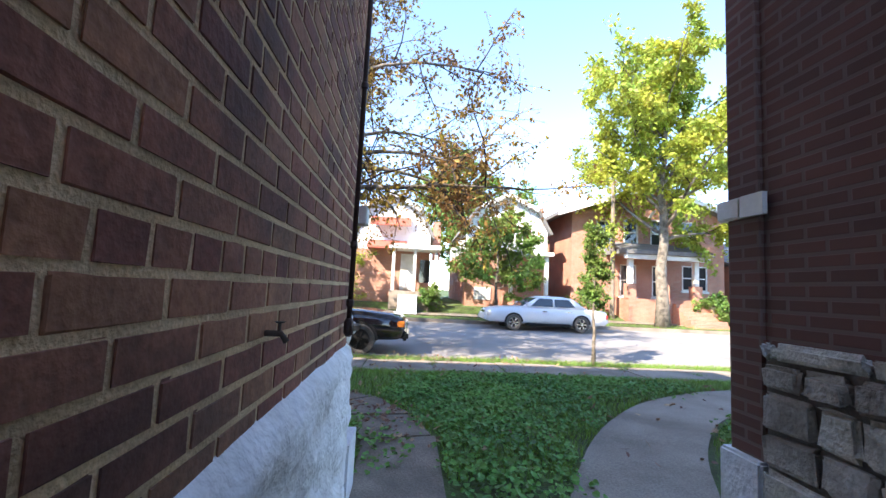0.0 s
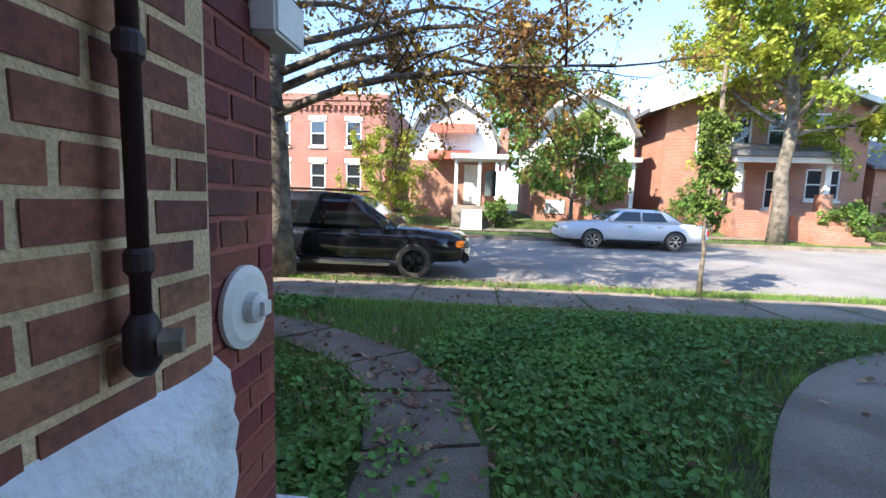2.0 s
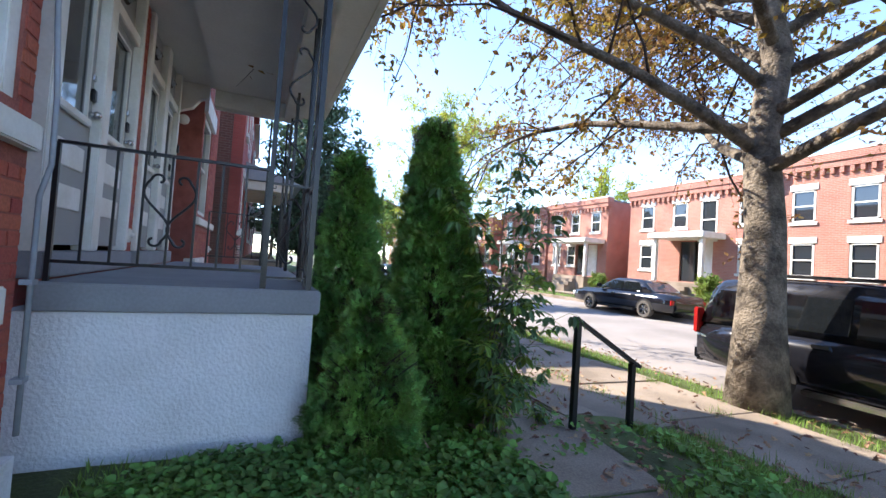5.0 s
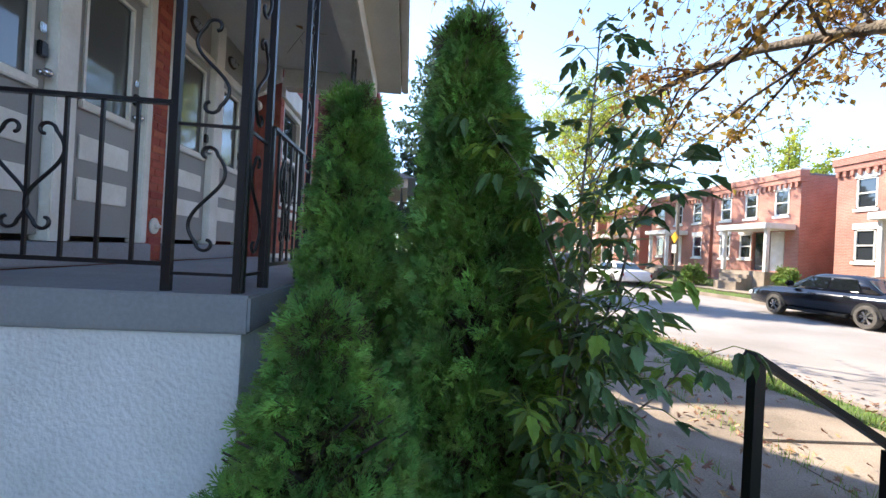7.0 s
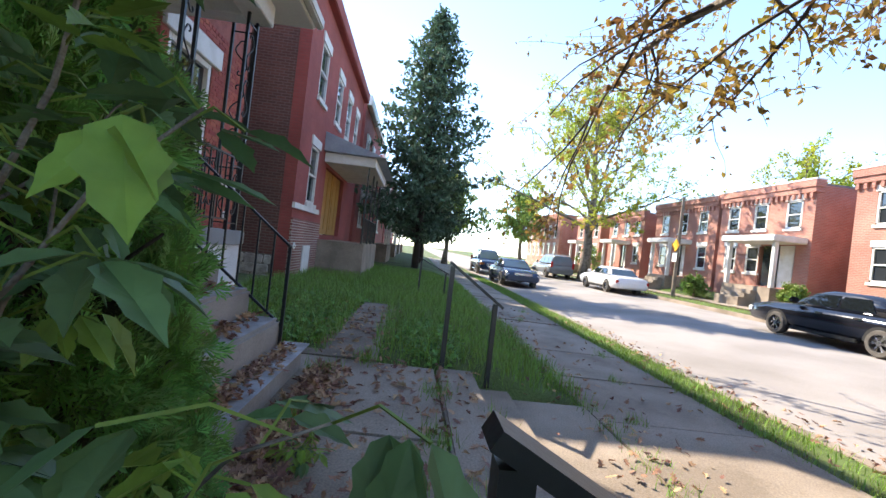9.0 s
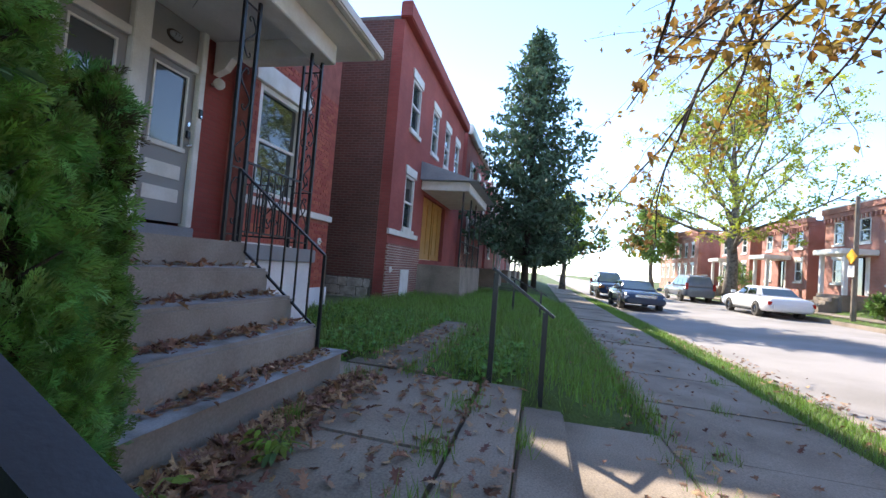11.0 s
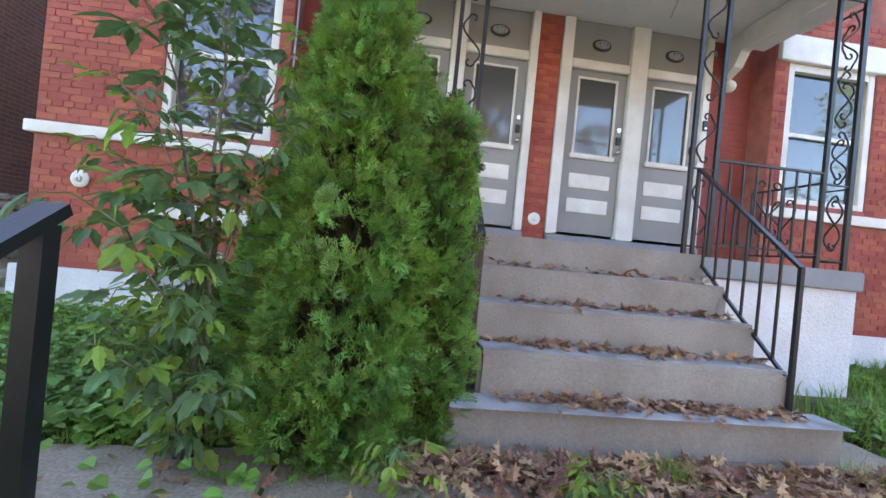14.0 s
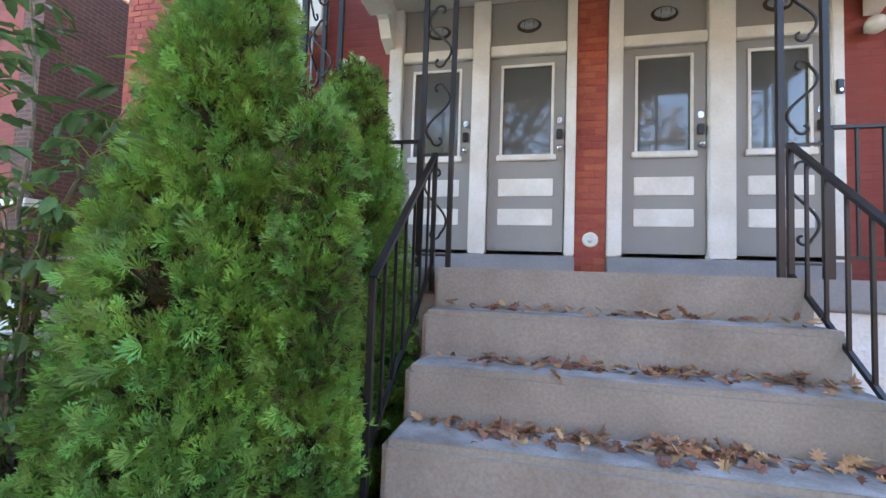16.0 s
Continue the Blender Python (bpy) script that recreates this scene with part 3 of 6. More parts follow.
# doors
def entrance_door(name, x0, x1, hinge):
    e = thing(name, ((x0 + x1) / 2, 0, 1.06), "grey panelled entrance door with a white-trimmed glass pane", "door", kind="structure")
    z0, z1 = 1.06, 3.08
    w = x1 - x0
    bm = bmesh.new(); wall_boxes(bm, "y", -0.045, 0.0, x0 + 0.006, x1 - 0.006, z0, z1, [(x0 + 0.13, x1 - 0.13, 2.06, 2.98)])
    part("leaf", bm, M["grey_door"], e)
    part("pane", B(x0 + 0.13, -0.03, 2.06, x1 - 0.13, -0.022, 2.98), M["glass_door"], e)
    bm = bmesh.new()
    for a, b, c, d in ((x0 + 0.115, x0 + 0.14, 2.04, 3.0), (x1 - 0.14, x1 - 0.115, 2.04, 3.0), (x0 + 0.14, x1 - 0.14, 2.975, 3.0)):
        box(bm, a, -0.01, c, b, 0.014, d)
    part("glazing_bead", bm, M["white"], e)
    part("shelf_moulding", B(x0 + 0.085, 0.001, 1.985, x1 - 0.085, 0.035, 2.045, bevel=0.008), M["white"], e)
    for c, d in ((1.62, 1.80), (1.32, 1.49)):
        part("panel", B(x0 + 0.11, 0.001, c, x1 - 0.11, 0.012, d, bevel=0.005), M["white"], e, "white raised panel")
    hx = x0 + 0.055 if hinge > 0 else x1 - 0.055
    part("keypad_lock", B(hx - 0.03, 0.001, 2.2, hx + 0.03, 0.035, 2.3, bevel=0.008), M["iron"], e, "black keypad lock")
    part("deadbolt", B(hx - 0.025, 0.001, 2.36, hx + 0.025, 0.025, 2.42, bevel=0.008), M["chrome"], e)
    bm = bmesh.new(); tube(bm, [(hx, 0, 2.1), (hx, 0.03, 2.1)], 0.018, 10); bmesh.ops.create_uvsphere(bm, u_segments=12, v_segments=8, radius=0.03, matrix=Matrix.Translation((hx, 0.055, 2.1)))
    part("knob", bm, M["chrome"], e, smooth=True)
    return e
entrance_door("door_1", -3.70, -2.93, 1)
entrance_door("door_2", -4.66, -3.89, 1)
entrance_door("door_3", -5.95, -5.20, 1)
entrance_door("door_4", -6.93, -6.18, 1)
frame_set = thing("door_surround", (-4.9, 0, 0.85), "white painted door frames with grey transom panels", "door frame", kind="structure")
for a, b in ((-2.93, -2.78), (-3.885, -3.705), (-4.76, -4.665), (-5.195, -5.06), (-6.175, -5.955), (-7.03, -6.935)):
    part("jamb", B(a, -0.06, 1.02, b, 0.07, 3.69, bevel=0.008), M["white"], frame_set)
for a, b in ((-3.70, -2.935), (-4.66, -3.89), (-5.95, -5.20), (-6.93, -6.18)):
    part("head", B(a, -0.05, 3.09, b, 0.05, 3.20, bevel=0.008), M["white"], frame_set)
    part("transom_panel", B(a, -0.04, 3.205, b, -0.01, 3.69), M["grey_door"], frame_set)
for a, b in ((-4.76, -2.78), (-7.03, -5.06)):
    part("threshold", B(a, -0.06, SZ + 0.004, b, 0.115, 1.015, bevel=0.01), M["grey_deck"], frame_set)
pier = solid("wall_pier", B(-5.055, -0.06, SZ + 0.004, -4.765, 0.03, 3.69), M["mortar_red"], "narrow red brick pier between the doors", "wall", "structure")

# canopy columns of ornamental iron and railings
def scroll(bm, cx, cz, s, h, plane, fixed, r=0.0085):
    pts = []
    for k in range(26):
        a = k / 25
        t = (a - 0.5) * 2
        u = 0.075 * s * math.sin(t * 2.6)
        v = h * 0.5 * t
        pts.append((cx + u, cz + v))
    for sgn in (1, -1):
        ex, ez = pts[-1] if sgn > 0 else pts[0]
        spiral = []
        for k in range(1, 16):
            th = k / 15 * 4.4
            rr = 0.042 * (1 - 0.62 * k / 15)
            spiral.append((ex - sgn * s * (0.042 - rr * math.cos(th)), ez + sgn * rr * math.sin(th)))
        pts = pts + spiral if sgn > 0 else spiral[::-1] + pts
    tube(bm, [(u, fixed, v) if plane == "y" else (fixed, u, v) for u, v in pts], r, 5)

def iron_column(x, y, plane, z0, z1, w=0.26, group="porch columns"):
    e = thing("iron_column", (x, y, z0), "black wrought-iron porch column with scrollwork", "porch column", group)
    for s in (-1, 1):
        p = (x + s * w / 2, y) if plane == "y" else (x, y + s * w / 2)
        part("upright", bar(bmesh.new(), (*p, z0), (*p, z1), 0.032), M["iron"], e)
    for z in (z0 + 0.08, z0 + 0.75, z1 - 0.1):
        a = (x - w / 2, y, z) if plane == "y" else (x, y - w / 2, z)
        b = (x + w / 2, y, z) if plane == "y" else (x, y + w / 2, z)
        part("crossbar", bar(bmesh.new(), a, b, 0.014), M["iron"], e)
    nS = 3
    for k in range(nS):
        bm = bmesh.new()
        c = x if plane == "y" else y
        scroll(bm, c, z0 + 0.75 + (k + 0.5) * (z1 - z0 - 0.9) / nS, 1 if k % 2 else -1, (z1 - z0 - 0.9) / nS * 0.66, plane, y if plane == "y" else x)
        part("scroll", bm, M["iron"], e, smooth=True)
    bm = bmesh.new(); scroll(bm, x if plane == "y" else y, z0 + 0.42, 1, 0.4, plane, y if plane == "y" else x)
    part("scroll", bm, M["iron"], e, smooth=True)
    return e
iron_column(-2.70, 1.50, "x", SZ, 3.36, 0.30)
iron_column(-2.86, 1.66, "y", SZ, 3.36, 0.28)
iron_column(-3.74, 1.68, "y", SZ, 3.36, 0.20)
iron_column(-5.84, 1.68, "y", SZ, 3.36, 0.22)
iron_column(-7.12, 1.68, "y", SZ, 3.36, 0.26)
iron_column(-7.32, 1.50, "x", SZ, 3.36, 0.26)

def railing(p0, p1, zlo, zhi, n, label, motif=True):
    """An iron railing from p0 to p1; zlo and zhi are the rail heights over the line."""
    e = thing("iron_railing", p0, label, "railing", "porch railings")
    p0, p1 = Vector(p0), Vector(p1)
    up = Vector((0, 0, 1))
    part("top_rail", bar(bmesh.new(), p0 + up * zhi, p1 + up * zhi, 0.035, 0.018), M["iron"], e)
    part("bottom_rail", bar(bmesh.new(), p0 + up * zlo, p1 + up * zlo, 0.02), M["iron"], e)
    for i in range(n + 1):
        q = p0.lerp(p1, i / n)
        lo = 0 if i in (0, n) else zlo
        part("post" if i in (0, n) else "baluster", bar(bmesh.new(), q + up * lo, q + up * zhi, 0.026 if i in (0, n) else 0.014), M["iron"], e)
    if motif:
        q = p0.lerp(p1, 0.5)
        ax = "y" if abs(p1.x - p0.x) > abs(p1.y - p0.y) else "x"
        for s in (1, -1):
            bm = bmesh.new(); scroll(bm, (q.x if ax == "y" else q.y) + 0.07 * s, q.z + (zlo + zhi) / 2, s, (zhi - zlo) * 0.55, ax, q.y if ax == "y" else q.x)
            part("scroll", bm, M["iron"], e, smooth=True)
    return e
railing((-2.70, 0.16, SZ), (-2.70, 1.34, SZ), 0.12, 0.84, 8, "black iron porch railing with a scroll motif")
railing((-3.0, 1.68, SZ), (-3.62, 1.68, SZ), 0.12, 0.84, 5, "black iron porch railing beside the steps")
railing((-5.97, 1.68, SZ), (-6.98, 1.68, SZ), 0.12, 0.84, 8, "black iron porch railing with a scroll motif")
railing((-7.32, 0.55, SZ), (-7.32, 1.36, SZ), 0.12, 0.84, 6, "black iron porch railing at the porch end")
for x in (-3.77, -5.70):
    railing((x, 1.83, 0.70), (x, 2.80, -0.07), 0.17, 0.86, 7, "sloping black iron handrail down the porch steps", False)

# ---------- entry walk, kerb step, handrails ----------
def walk_slabs(name, label, quads, surface="concrete"):
    e = thing(name, (*quads[0][0][:2], -0.3), label, "path", kind="structure")
    for q in quads:
        bm = bmesh.new()
        prism(bm, [p[:2] for p in q], "z", -0.12, 0.0)
        for v in bm.verts:
            i = min(range(len(q)), key=lambda k: (Vector(q[k][:2]) - v.co.xy).length)
            v.co.z += q[i][2]
        part("slab", bm, M[surface], e)
    return e
L = -0.30
walk_slabs("entry_path", "cracked concrete landing below the porch steps", [
    [(-6.35, 2.62, L), (-4.75, 2.62, L), (-4.72, 4.22, L - .03), (-6.35, 4.2, L - .03)],
    [(-4.73, 2.62, L - .01), (-2.9, 2.62, L), (-2.88, 4.2, L - .05), (-4.7, 4.22, L - .04)],
    [(-2.87, 3.1, L + .015), (-1.55, 3.17, L + .015), (-1.5, 3.98, L - .005), (-2.86, 4.2, L - .015)]])
walk_slabs("side_path", "sunken weathered path slabs half covered by leaves and grass", [
    [(-8.3, 2.95, L + .015), (-6.38, 2.8, L), (-6.38, 3.6, L), (-8.3, 3.6, L + .02)],
    [(-10.2, 3.05, L + .02), (-8.36, 2.97, L + .025), (-8.36, 3.6, L + .01), (-10.2, 3.65, L + .03)]], "path")
solid("kerb_step_upper", B(-6.42, 4.24, -0.75, -2.86, 4.62, L - .03, bevel=0.02), M["concrete"], "worn concrete kerb at the edge of the landing", "step", "structure")
solid("kerb_step_lower", B(-6.3, 4.63, -0.8, -2.9, 5.0, L - .17, bevel=0.02), M["concrete"], "worn concrete step down to the pavement", "step", "structure")
solid("kerb_apron", B(-6.35, 5.005, -0.8, -2.85, 5.84, L - .27, bevel=.01), M["concrete"], "concrete apron before the pavement", "step", "structure")

def handrail(x, ya, yb, za, zb, ga, gb):
    e = thing("pipe_handrail", (x, ya, ga), "black painted steel handrail beside the pavement steps", "handrail", "path handrails")
    part("post", bar(bmesh.new(), (x, ya, ga - 0.05), (x, ya, za), 0.05), M["iron"], e)
    part("post", bar(bmesh.new(), (x, yb, gb - 0.05), (x, yb, zb), 0.05), M["iron"], e)
    d = Vector((0, yb - ya, zb - za)).normalized() * 0.1
    part("rail", bar(bmesh.new(), Vector((x, ya, za + 0.02)) - d * 0.4, Vector((x, yb, zb + 0.02)) + d, 0.07, 0.03), M["iron"], e)
handrail(-2.50, 4.02, 4.72, 0.66, 0.26, -0.25, -0.45)
handrail(-6.45, 4.29, 4.79, 0.75, 0.40, -0.30, -0.45)

# ---------- neighbouring houses ----------
def far_window(e, x0, x1, z0, z1, y, out, sill=True, lintel=True):
    s = out
    w = part("window", B(x0, y - 0.10, z0, x1, y - 0.06, z1) if s > 0 else B(x0, y + 0.06, z0, x1, y + 0.10, z1), M["glass"], e)
    bm = bmesh.new(); f = 0.07
    for a, b, c, d in ((x0 - .02, x0 + f, z0, z1), (x1 - f, x1 + .02, z0, z1), (x0, x1, z1 - f, z1), (x0, x1, z0, z0 + f), (x0 + f, x1 - f, (z0 + z1) / 2 - .03, (z0 + z1) / 2 + .03)):
        box(bm, a, y - 0.06 * s, c, b, y + 0.0 * s, d)
    part("window_frame", bm, M["white"], w)
    if sill: part("window_sill", B(x0 - .08, y - 0.05 * s, z0 - .13, x1 + .08, y + 0.07 * s, z0 - .005), M["white"], w)
    if lintel: part("lintel", B(x0 - .08, y - 0.05 * s, z1 + .005, x1 + .08, y + 0.04 * s, z1 + .26), M["white"], w)

# west neighbour
NX, NY = -12.75, 0.75
nb = thing("neighbour_house", (-17, -4, -0.25), "dark red two-storey brick house with a porch and golden doors", "house")
holes_n = [(NX - 2.05, NX - 1.15, 1.75, 3.35), (NX - 2.05, NX - 1.15, 4.7, 6.2), (NX - 6.6, NX - 3.2, 0.9, 3.1)]
bm = bmesh.new(); wall_boxes(bm, "y", NY - 0.3, NY, NX - 9.5, NX, -0.5, 7.3, holes_n + [(NX - a - .9, NX - a, 4.7, 6.2) for a in (3.6, 5.6, 7.6)])
part("wall", bm, M["brick_nb"], nb)
part("wall", B(NX - 0.3, -12, -0.5, NX, NY - 0.305, 7.3), M["brick_dark"], nb, "dark unpainted side wall")
part("wall", B(NX - 9.5, -12, -0.5, NX - 9.2, NY - 0.305, 7.3), M["brick_dark"], nb)
part("base_course", B(NX - 3.0, NY + 0.002, -0.4, NX + 0.04, NY + 0.05, 1.25), M["brick_band"], nb, "lower wall of banded brick with white joints")
part("cornice", B(NX - 9.6, NY - 0.1, 7.3, NX + 0.1, NY + 0.22, 7.75, bevel=0.03), M["brick_nb"], nb)
part("roof", B(NX - 9.5, -12, 7.305, NX, NY - 0.11, 7.4), M["shingle"], nb)
part("sill_band", B(NX - 2.6, NY, 1.5, NX + 0.06, NY + 0.07, 1.64), M["white"], nb)
part("inner_wall", B(NX - 9, NY - 1.2, 0, NX - .4, NY - 1.1, 7), M["soffit"], nb)
for a, b, c, d in holes_n[:2]: far_window(nb, a, b, c, d, NY, 1)
for a in (3.6, 5.6, 7.6): far_window(nb, NX - a - .9, NX - a, 4.7, 6.2, NY, 1)
for a in (3.35, 4.95):
    d = part("door", B(NX - a - 1.5, NY - .2, .92, NX - a, NY - .12, 3.1), M["gold_door"], nb, "golden varnished double door")
    part("panel", B(NX - a - 1.3, NY - .118, 1.1, NX - a - .85, NY - .1, 2.9, bevel=.01), M["gold_door"], d)
    part("panel", B(NX - a - .65, NY - .118, 1.1, NX - a - .2, NY - .1, 2.9, bevel=.01), M["gold_door"], d)
part("porch_floor", B(NX - 7.4, NY + .005, -.4, NX - 2.9, NY + 1.5, .75, bevel=.02), M["concrete"], nb)
part("porch_beam", B(NX - 7.4, NY + .005, 3.2, NX - 2.8, NY + 1.6, 3.5, bevel=.02), M["white"], nb)
bm = bmesh.new(); prism(bm, [(NY + .005, 3.505), (NY + 1.9, 3.505), (NY + .005, 4.1)], "x", NX - 7.6, NX - 2.6)
part("porch_roof", bm, M["grey_roof"], nb, "grey hipped metal porch roof")
for a in (3.0, 4.6, 5.8, 7.3):
    part("porch_post", bar(bmesh.new(), (NX - a, NY + 1.4, .75), (NX - a, NY + 1.4, 3.2), .05), M["iron"], nb)
bm = bmesh.new()
for k in range(26): bar(bm, (NX - 3.0 - k * .17, NY + 1.4, .8), (NX - 3.0 - k * .17, NY + 1.4, 1.6), .014)
bar(bm, (NX - 3, NY + 1.4, 1.6), (NX - 7.3, NY + 1.4, 1.6), .03)
part("porch_railing", bm, M["iron"], nb)
part("cellar_door", B(NX - 1.9, NY + .055, -.25, NX - 1.15, NY + .08, .55), M["white"], nb)

rng = random.Random(8)
nf = part("foundation", B(NX + .002, -6, -.45, NX + .03, NY - .35, .28), M["mortar_grey"], nb)
for row in range(3):
    y = -5.0
    while y < NY - .4:
        w = min(rng.uniform(.25, .6), NY - .36 - y)
        if w > .08:
            bm = B(NX + .015, y + .012, -.42 + row * .23, NX + .07, y + w - .012, -.2 + row * .23, bevel=.02)
            for v in bm.verts: v.co += Vector((rng.uniform(-.01, .015), rng.uniform(-.012, .012), rng.uniform(-.012, .012)))
            part("stone", bm, M["stone"], nf)
        y += w

# east neighbour, across the gangway
GX, GY = 2.78, -0.28
ne = thing("gangway_house", (6, -5, -0.25), "dark brick house with a rough stone foundation", "house")
part("wall", B(GX, -14, -.5, GX + .3, GY - .22, 7.6), M["brick_dark"], ne, "dark side wall of old brick")
part("wall", B(GX - .03, GY - .218, -.5, GX + .35, GY, 7.6), M["brick_dark"], ne)
bm = bmesh.new(); wall_boxes(bm, "y", GY - .3, GY, GX + .355, GX + 9.5, -.5, 7.6, [(GX + 1.3, GX + 2.4, 1.8, 3.5)])
part("wall", bm, M["brick_nb"], ne, "red painted brick front")
part("sill_band", B(GX - .06, GY - .12, 1.56, GX + 5, GY + .06, 1.68, bevel=.01), M["white"], ne)
part("sill_band", B(GX - .06, GY - .28, 1.56, GX - .031, GY - .125, 1.68), M["white"], ne)
part("plinth", B(GX - .07, GY - .24, -.5, GX + 5, GY + .05, .28, bevel=.015), M["white_stone"], ne)
part("roof", B(GX, -14, 7.605, GX + 9.5, GY, 7.75), M["shingle"], ne)
part("wall", B(GX + 9.5, -14, -.5, GX + 9.8, GY, 7.6), M["brick_dark"], ne)
far_window(ne, GX + 1.3, GX + 2.4, 1.8, 3.5, GY, 1)
rng = random.Random(5)
fnd = part("foundation", B(GX - .03, -9, -.5, GX - .004, GY - .25, .86), M["mortar_grey"], ne)
z = -.45
while z < .84:
    h = rng.uniform(.13, .22); y = -5.0
    h = min(h, .9 - z)
    while y < GY - .27:
        w = min(rng.uniform(.18, .5), GY - .25 - y)
        if w > .06:
            bm = B(GX - .075, y + .012, z + .01, GX - .02, y + w - .012, z + h - .01, bevel=.018)
            for v in bm.verts: v.co += Vector((rng.uniform(-.015, .008), rng.uniform(-.012, .012), rng.uniform(-.012, .012)))
            part("stone", bm, M["stone"], fnd)
        y += w
    z += h

# ---------- houses across the street ----------
def flat_house(x0, x1, y, base, top, label, wins, porch, mat_key="brick_far", depth=12):
    e = thing("row_house", ((x0 + x1) / 2, y + depth / 2, base), label, "house", "row houses across the street")
    holes = [(a, a + .85, c, d) for a, c, d in wins]
    bm = bmesh.new(); wall_boxes(bm, "y", y, y + .3, x0, x1, base - 1, top, holes + ([(porch[0] + .5, porch[1] - .5, base + .5, base + 2.6)] if porch else []))
    part("wall", bm, M[mat_key], e)
    part("wall", B(x0, y + .305, base - 1, x0 + .3, y + depth, top), M["brick_far"], e)
    part("wall", B(x1 - .3, y + .305, base - 1, x1, y + depth, top), M["brick_far"], e)
    part("inner_wall", B(x0 + .3, y + 1.4, base, x1 - .3, y + 1.5, top - .1), M["grey_door"], e)
    part("roof", B(x0, y + .3, top + .003, x1, y + depth, top + .1), M["shingle"], e)
    bm = bmesh.new(); box(bm, x0 - .06, y - .14, top - .35, x1 + .06, y + .3, top - .1); box(bm, x0 - .1, y - .2, top - .095, x1 + .1, y + .32, top + .22)
    k = x0
    while k < x1 - .2:
        box(bm, k, y - .12, top - .6, k + .14, y - .003, top - .355); k += .32
    part("cornice", bm, M["brick_far"], e, "corbelled brick cornice")
    part("coping", B(x0 - .12, y - .22, top + .225, x1 + .12, y + .34, top + .3), M["white"], e)
    for a, c, d in wins: far_window(e, a, a + .85, c, d, y, -1)
    if porch:
        a, b = porch
        part("porch_floor", B(a, y - 1.5, base - .8, b, y - .005, base + .45), M["concrete"], e)
        part("porch_roof", B(a - .15, y - 1.7, base + 2.65, b + .15, y - .005, base + 2.95, bevel=.03), M["white"], e)
        for px in (a + .12, b - .12): part("column", B(px - .1, y - 1.45, base + .45, px + .1, y - 1.25, base + 2.65, bevel=.02), M["white"], e)
        part("door", B((a + b) / 2 - .9, y + .1, base + .5, (a + b) / 2 - .1, y + .16, base + 2.6), M["glass"], e)
        part("door", B((a + b) / 2 + .1, y + .1, base + .5, (a + b) / 2 + .9, y + .16, base + 2.6), M["white"], e)
        for s in range(3): part("porch_step", B((a + b) / 2 - .8, y - 1.8 - .3 * s, base - .8, (a + b) / 2 + .8, y - 1.5 - .3 * s, base + .25 - .2 * s), M["concrete"], e)
    return e
UP, LO = (3.85, 5.2), (1.55, 2.95)
flat_house(-18.6, -10.9, 22, .5, 5.95, "red brick row house with corbelled cornice and balcony porch", [(-17.75, *UP), (-17.75, *LO), (-15.7, *UP), (-14.1, 3.2, 5.2), (-12.2, *UP), (-12.2, *LO)], (-15.7, -12.9))
flat_house(-10.8, -4.0, 22.3, .5, 6.35, "red brick row house with white stone lintels", [(-10.2, *UP), (-10.2, *LO), (-8.2, *UP), (-8.2, *LO), (-6.2, *UP), (-6.2, *LO)], None)
flat_house(-26.4, -20.4, 22, .4, 5.85, "red brick row house with a white columned porch", [(-25.8, *UP), (-25.8, *LO), (-23.9, *UP), (-21.9, *UP), (-24.2, *LO)], (-23.8, -20.7))
flat_house(-33.3, -26.7, 22, .4, 5.8, "dark red brick row house with an awning", [(-32.5, *UP), (-32.5, *LO), (-30.4, *UP), (-28.4, *UP), (-28.3, *LO)], (-31.2, -29.0))
flat_house(-41, -35, 22, .4, 5.6, "red brick row house down the street", [(-40.3, *UP), (-40.3, *LO), (-38.2, *UP), (-36.4, *UP), (-36.4, *LO)], (-39, -37))
flat_house(-49, -43, 22, .4, 5.8, "red brick row house down the street", [(-48.3, *UP), (-48.3, *LO), (-46.2, *UP), (-44.4, *UP), (-44.4, *LO)], (-47, -45))
flat_house(-66, -52, 21, .4, 6.6, "pale brick apartment house far down the street", [(-65 + 2.2 * k, *UP) for k in range(6)] + [(-65 + 2.2 * k, *LO) for k in range(6)], None, "brick_orange")

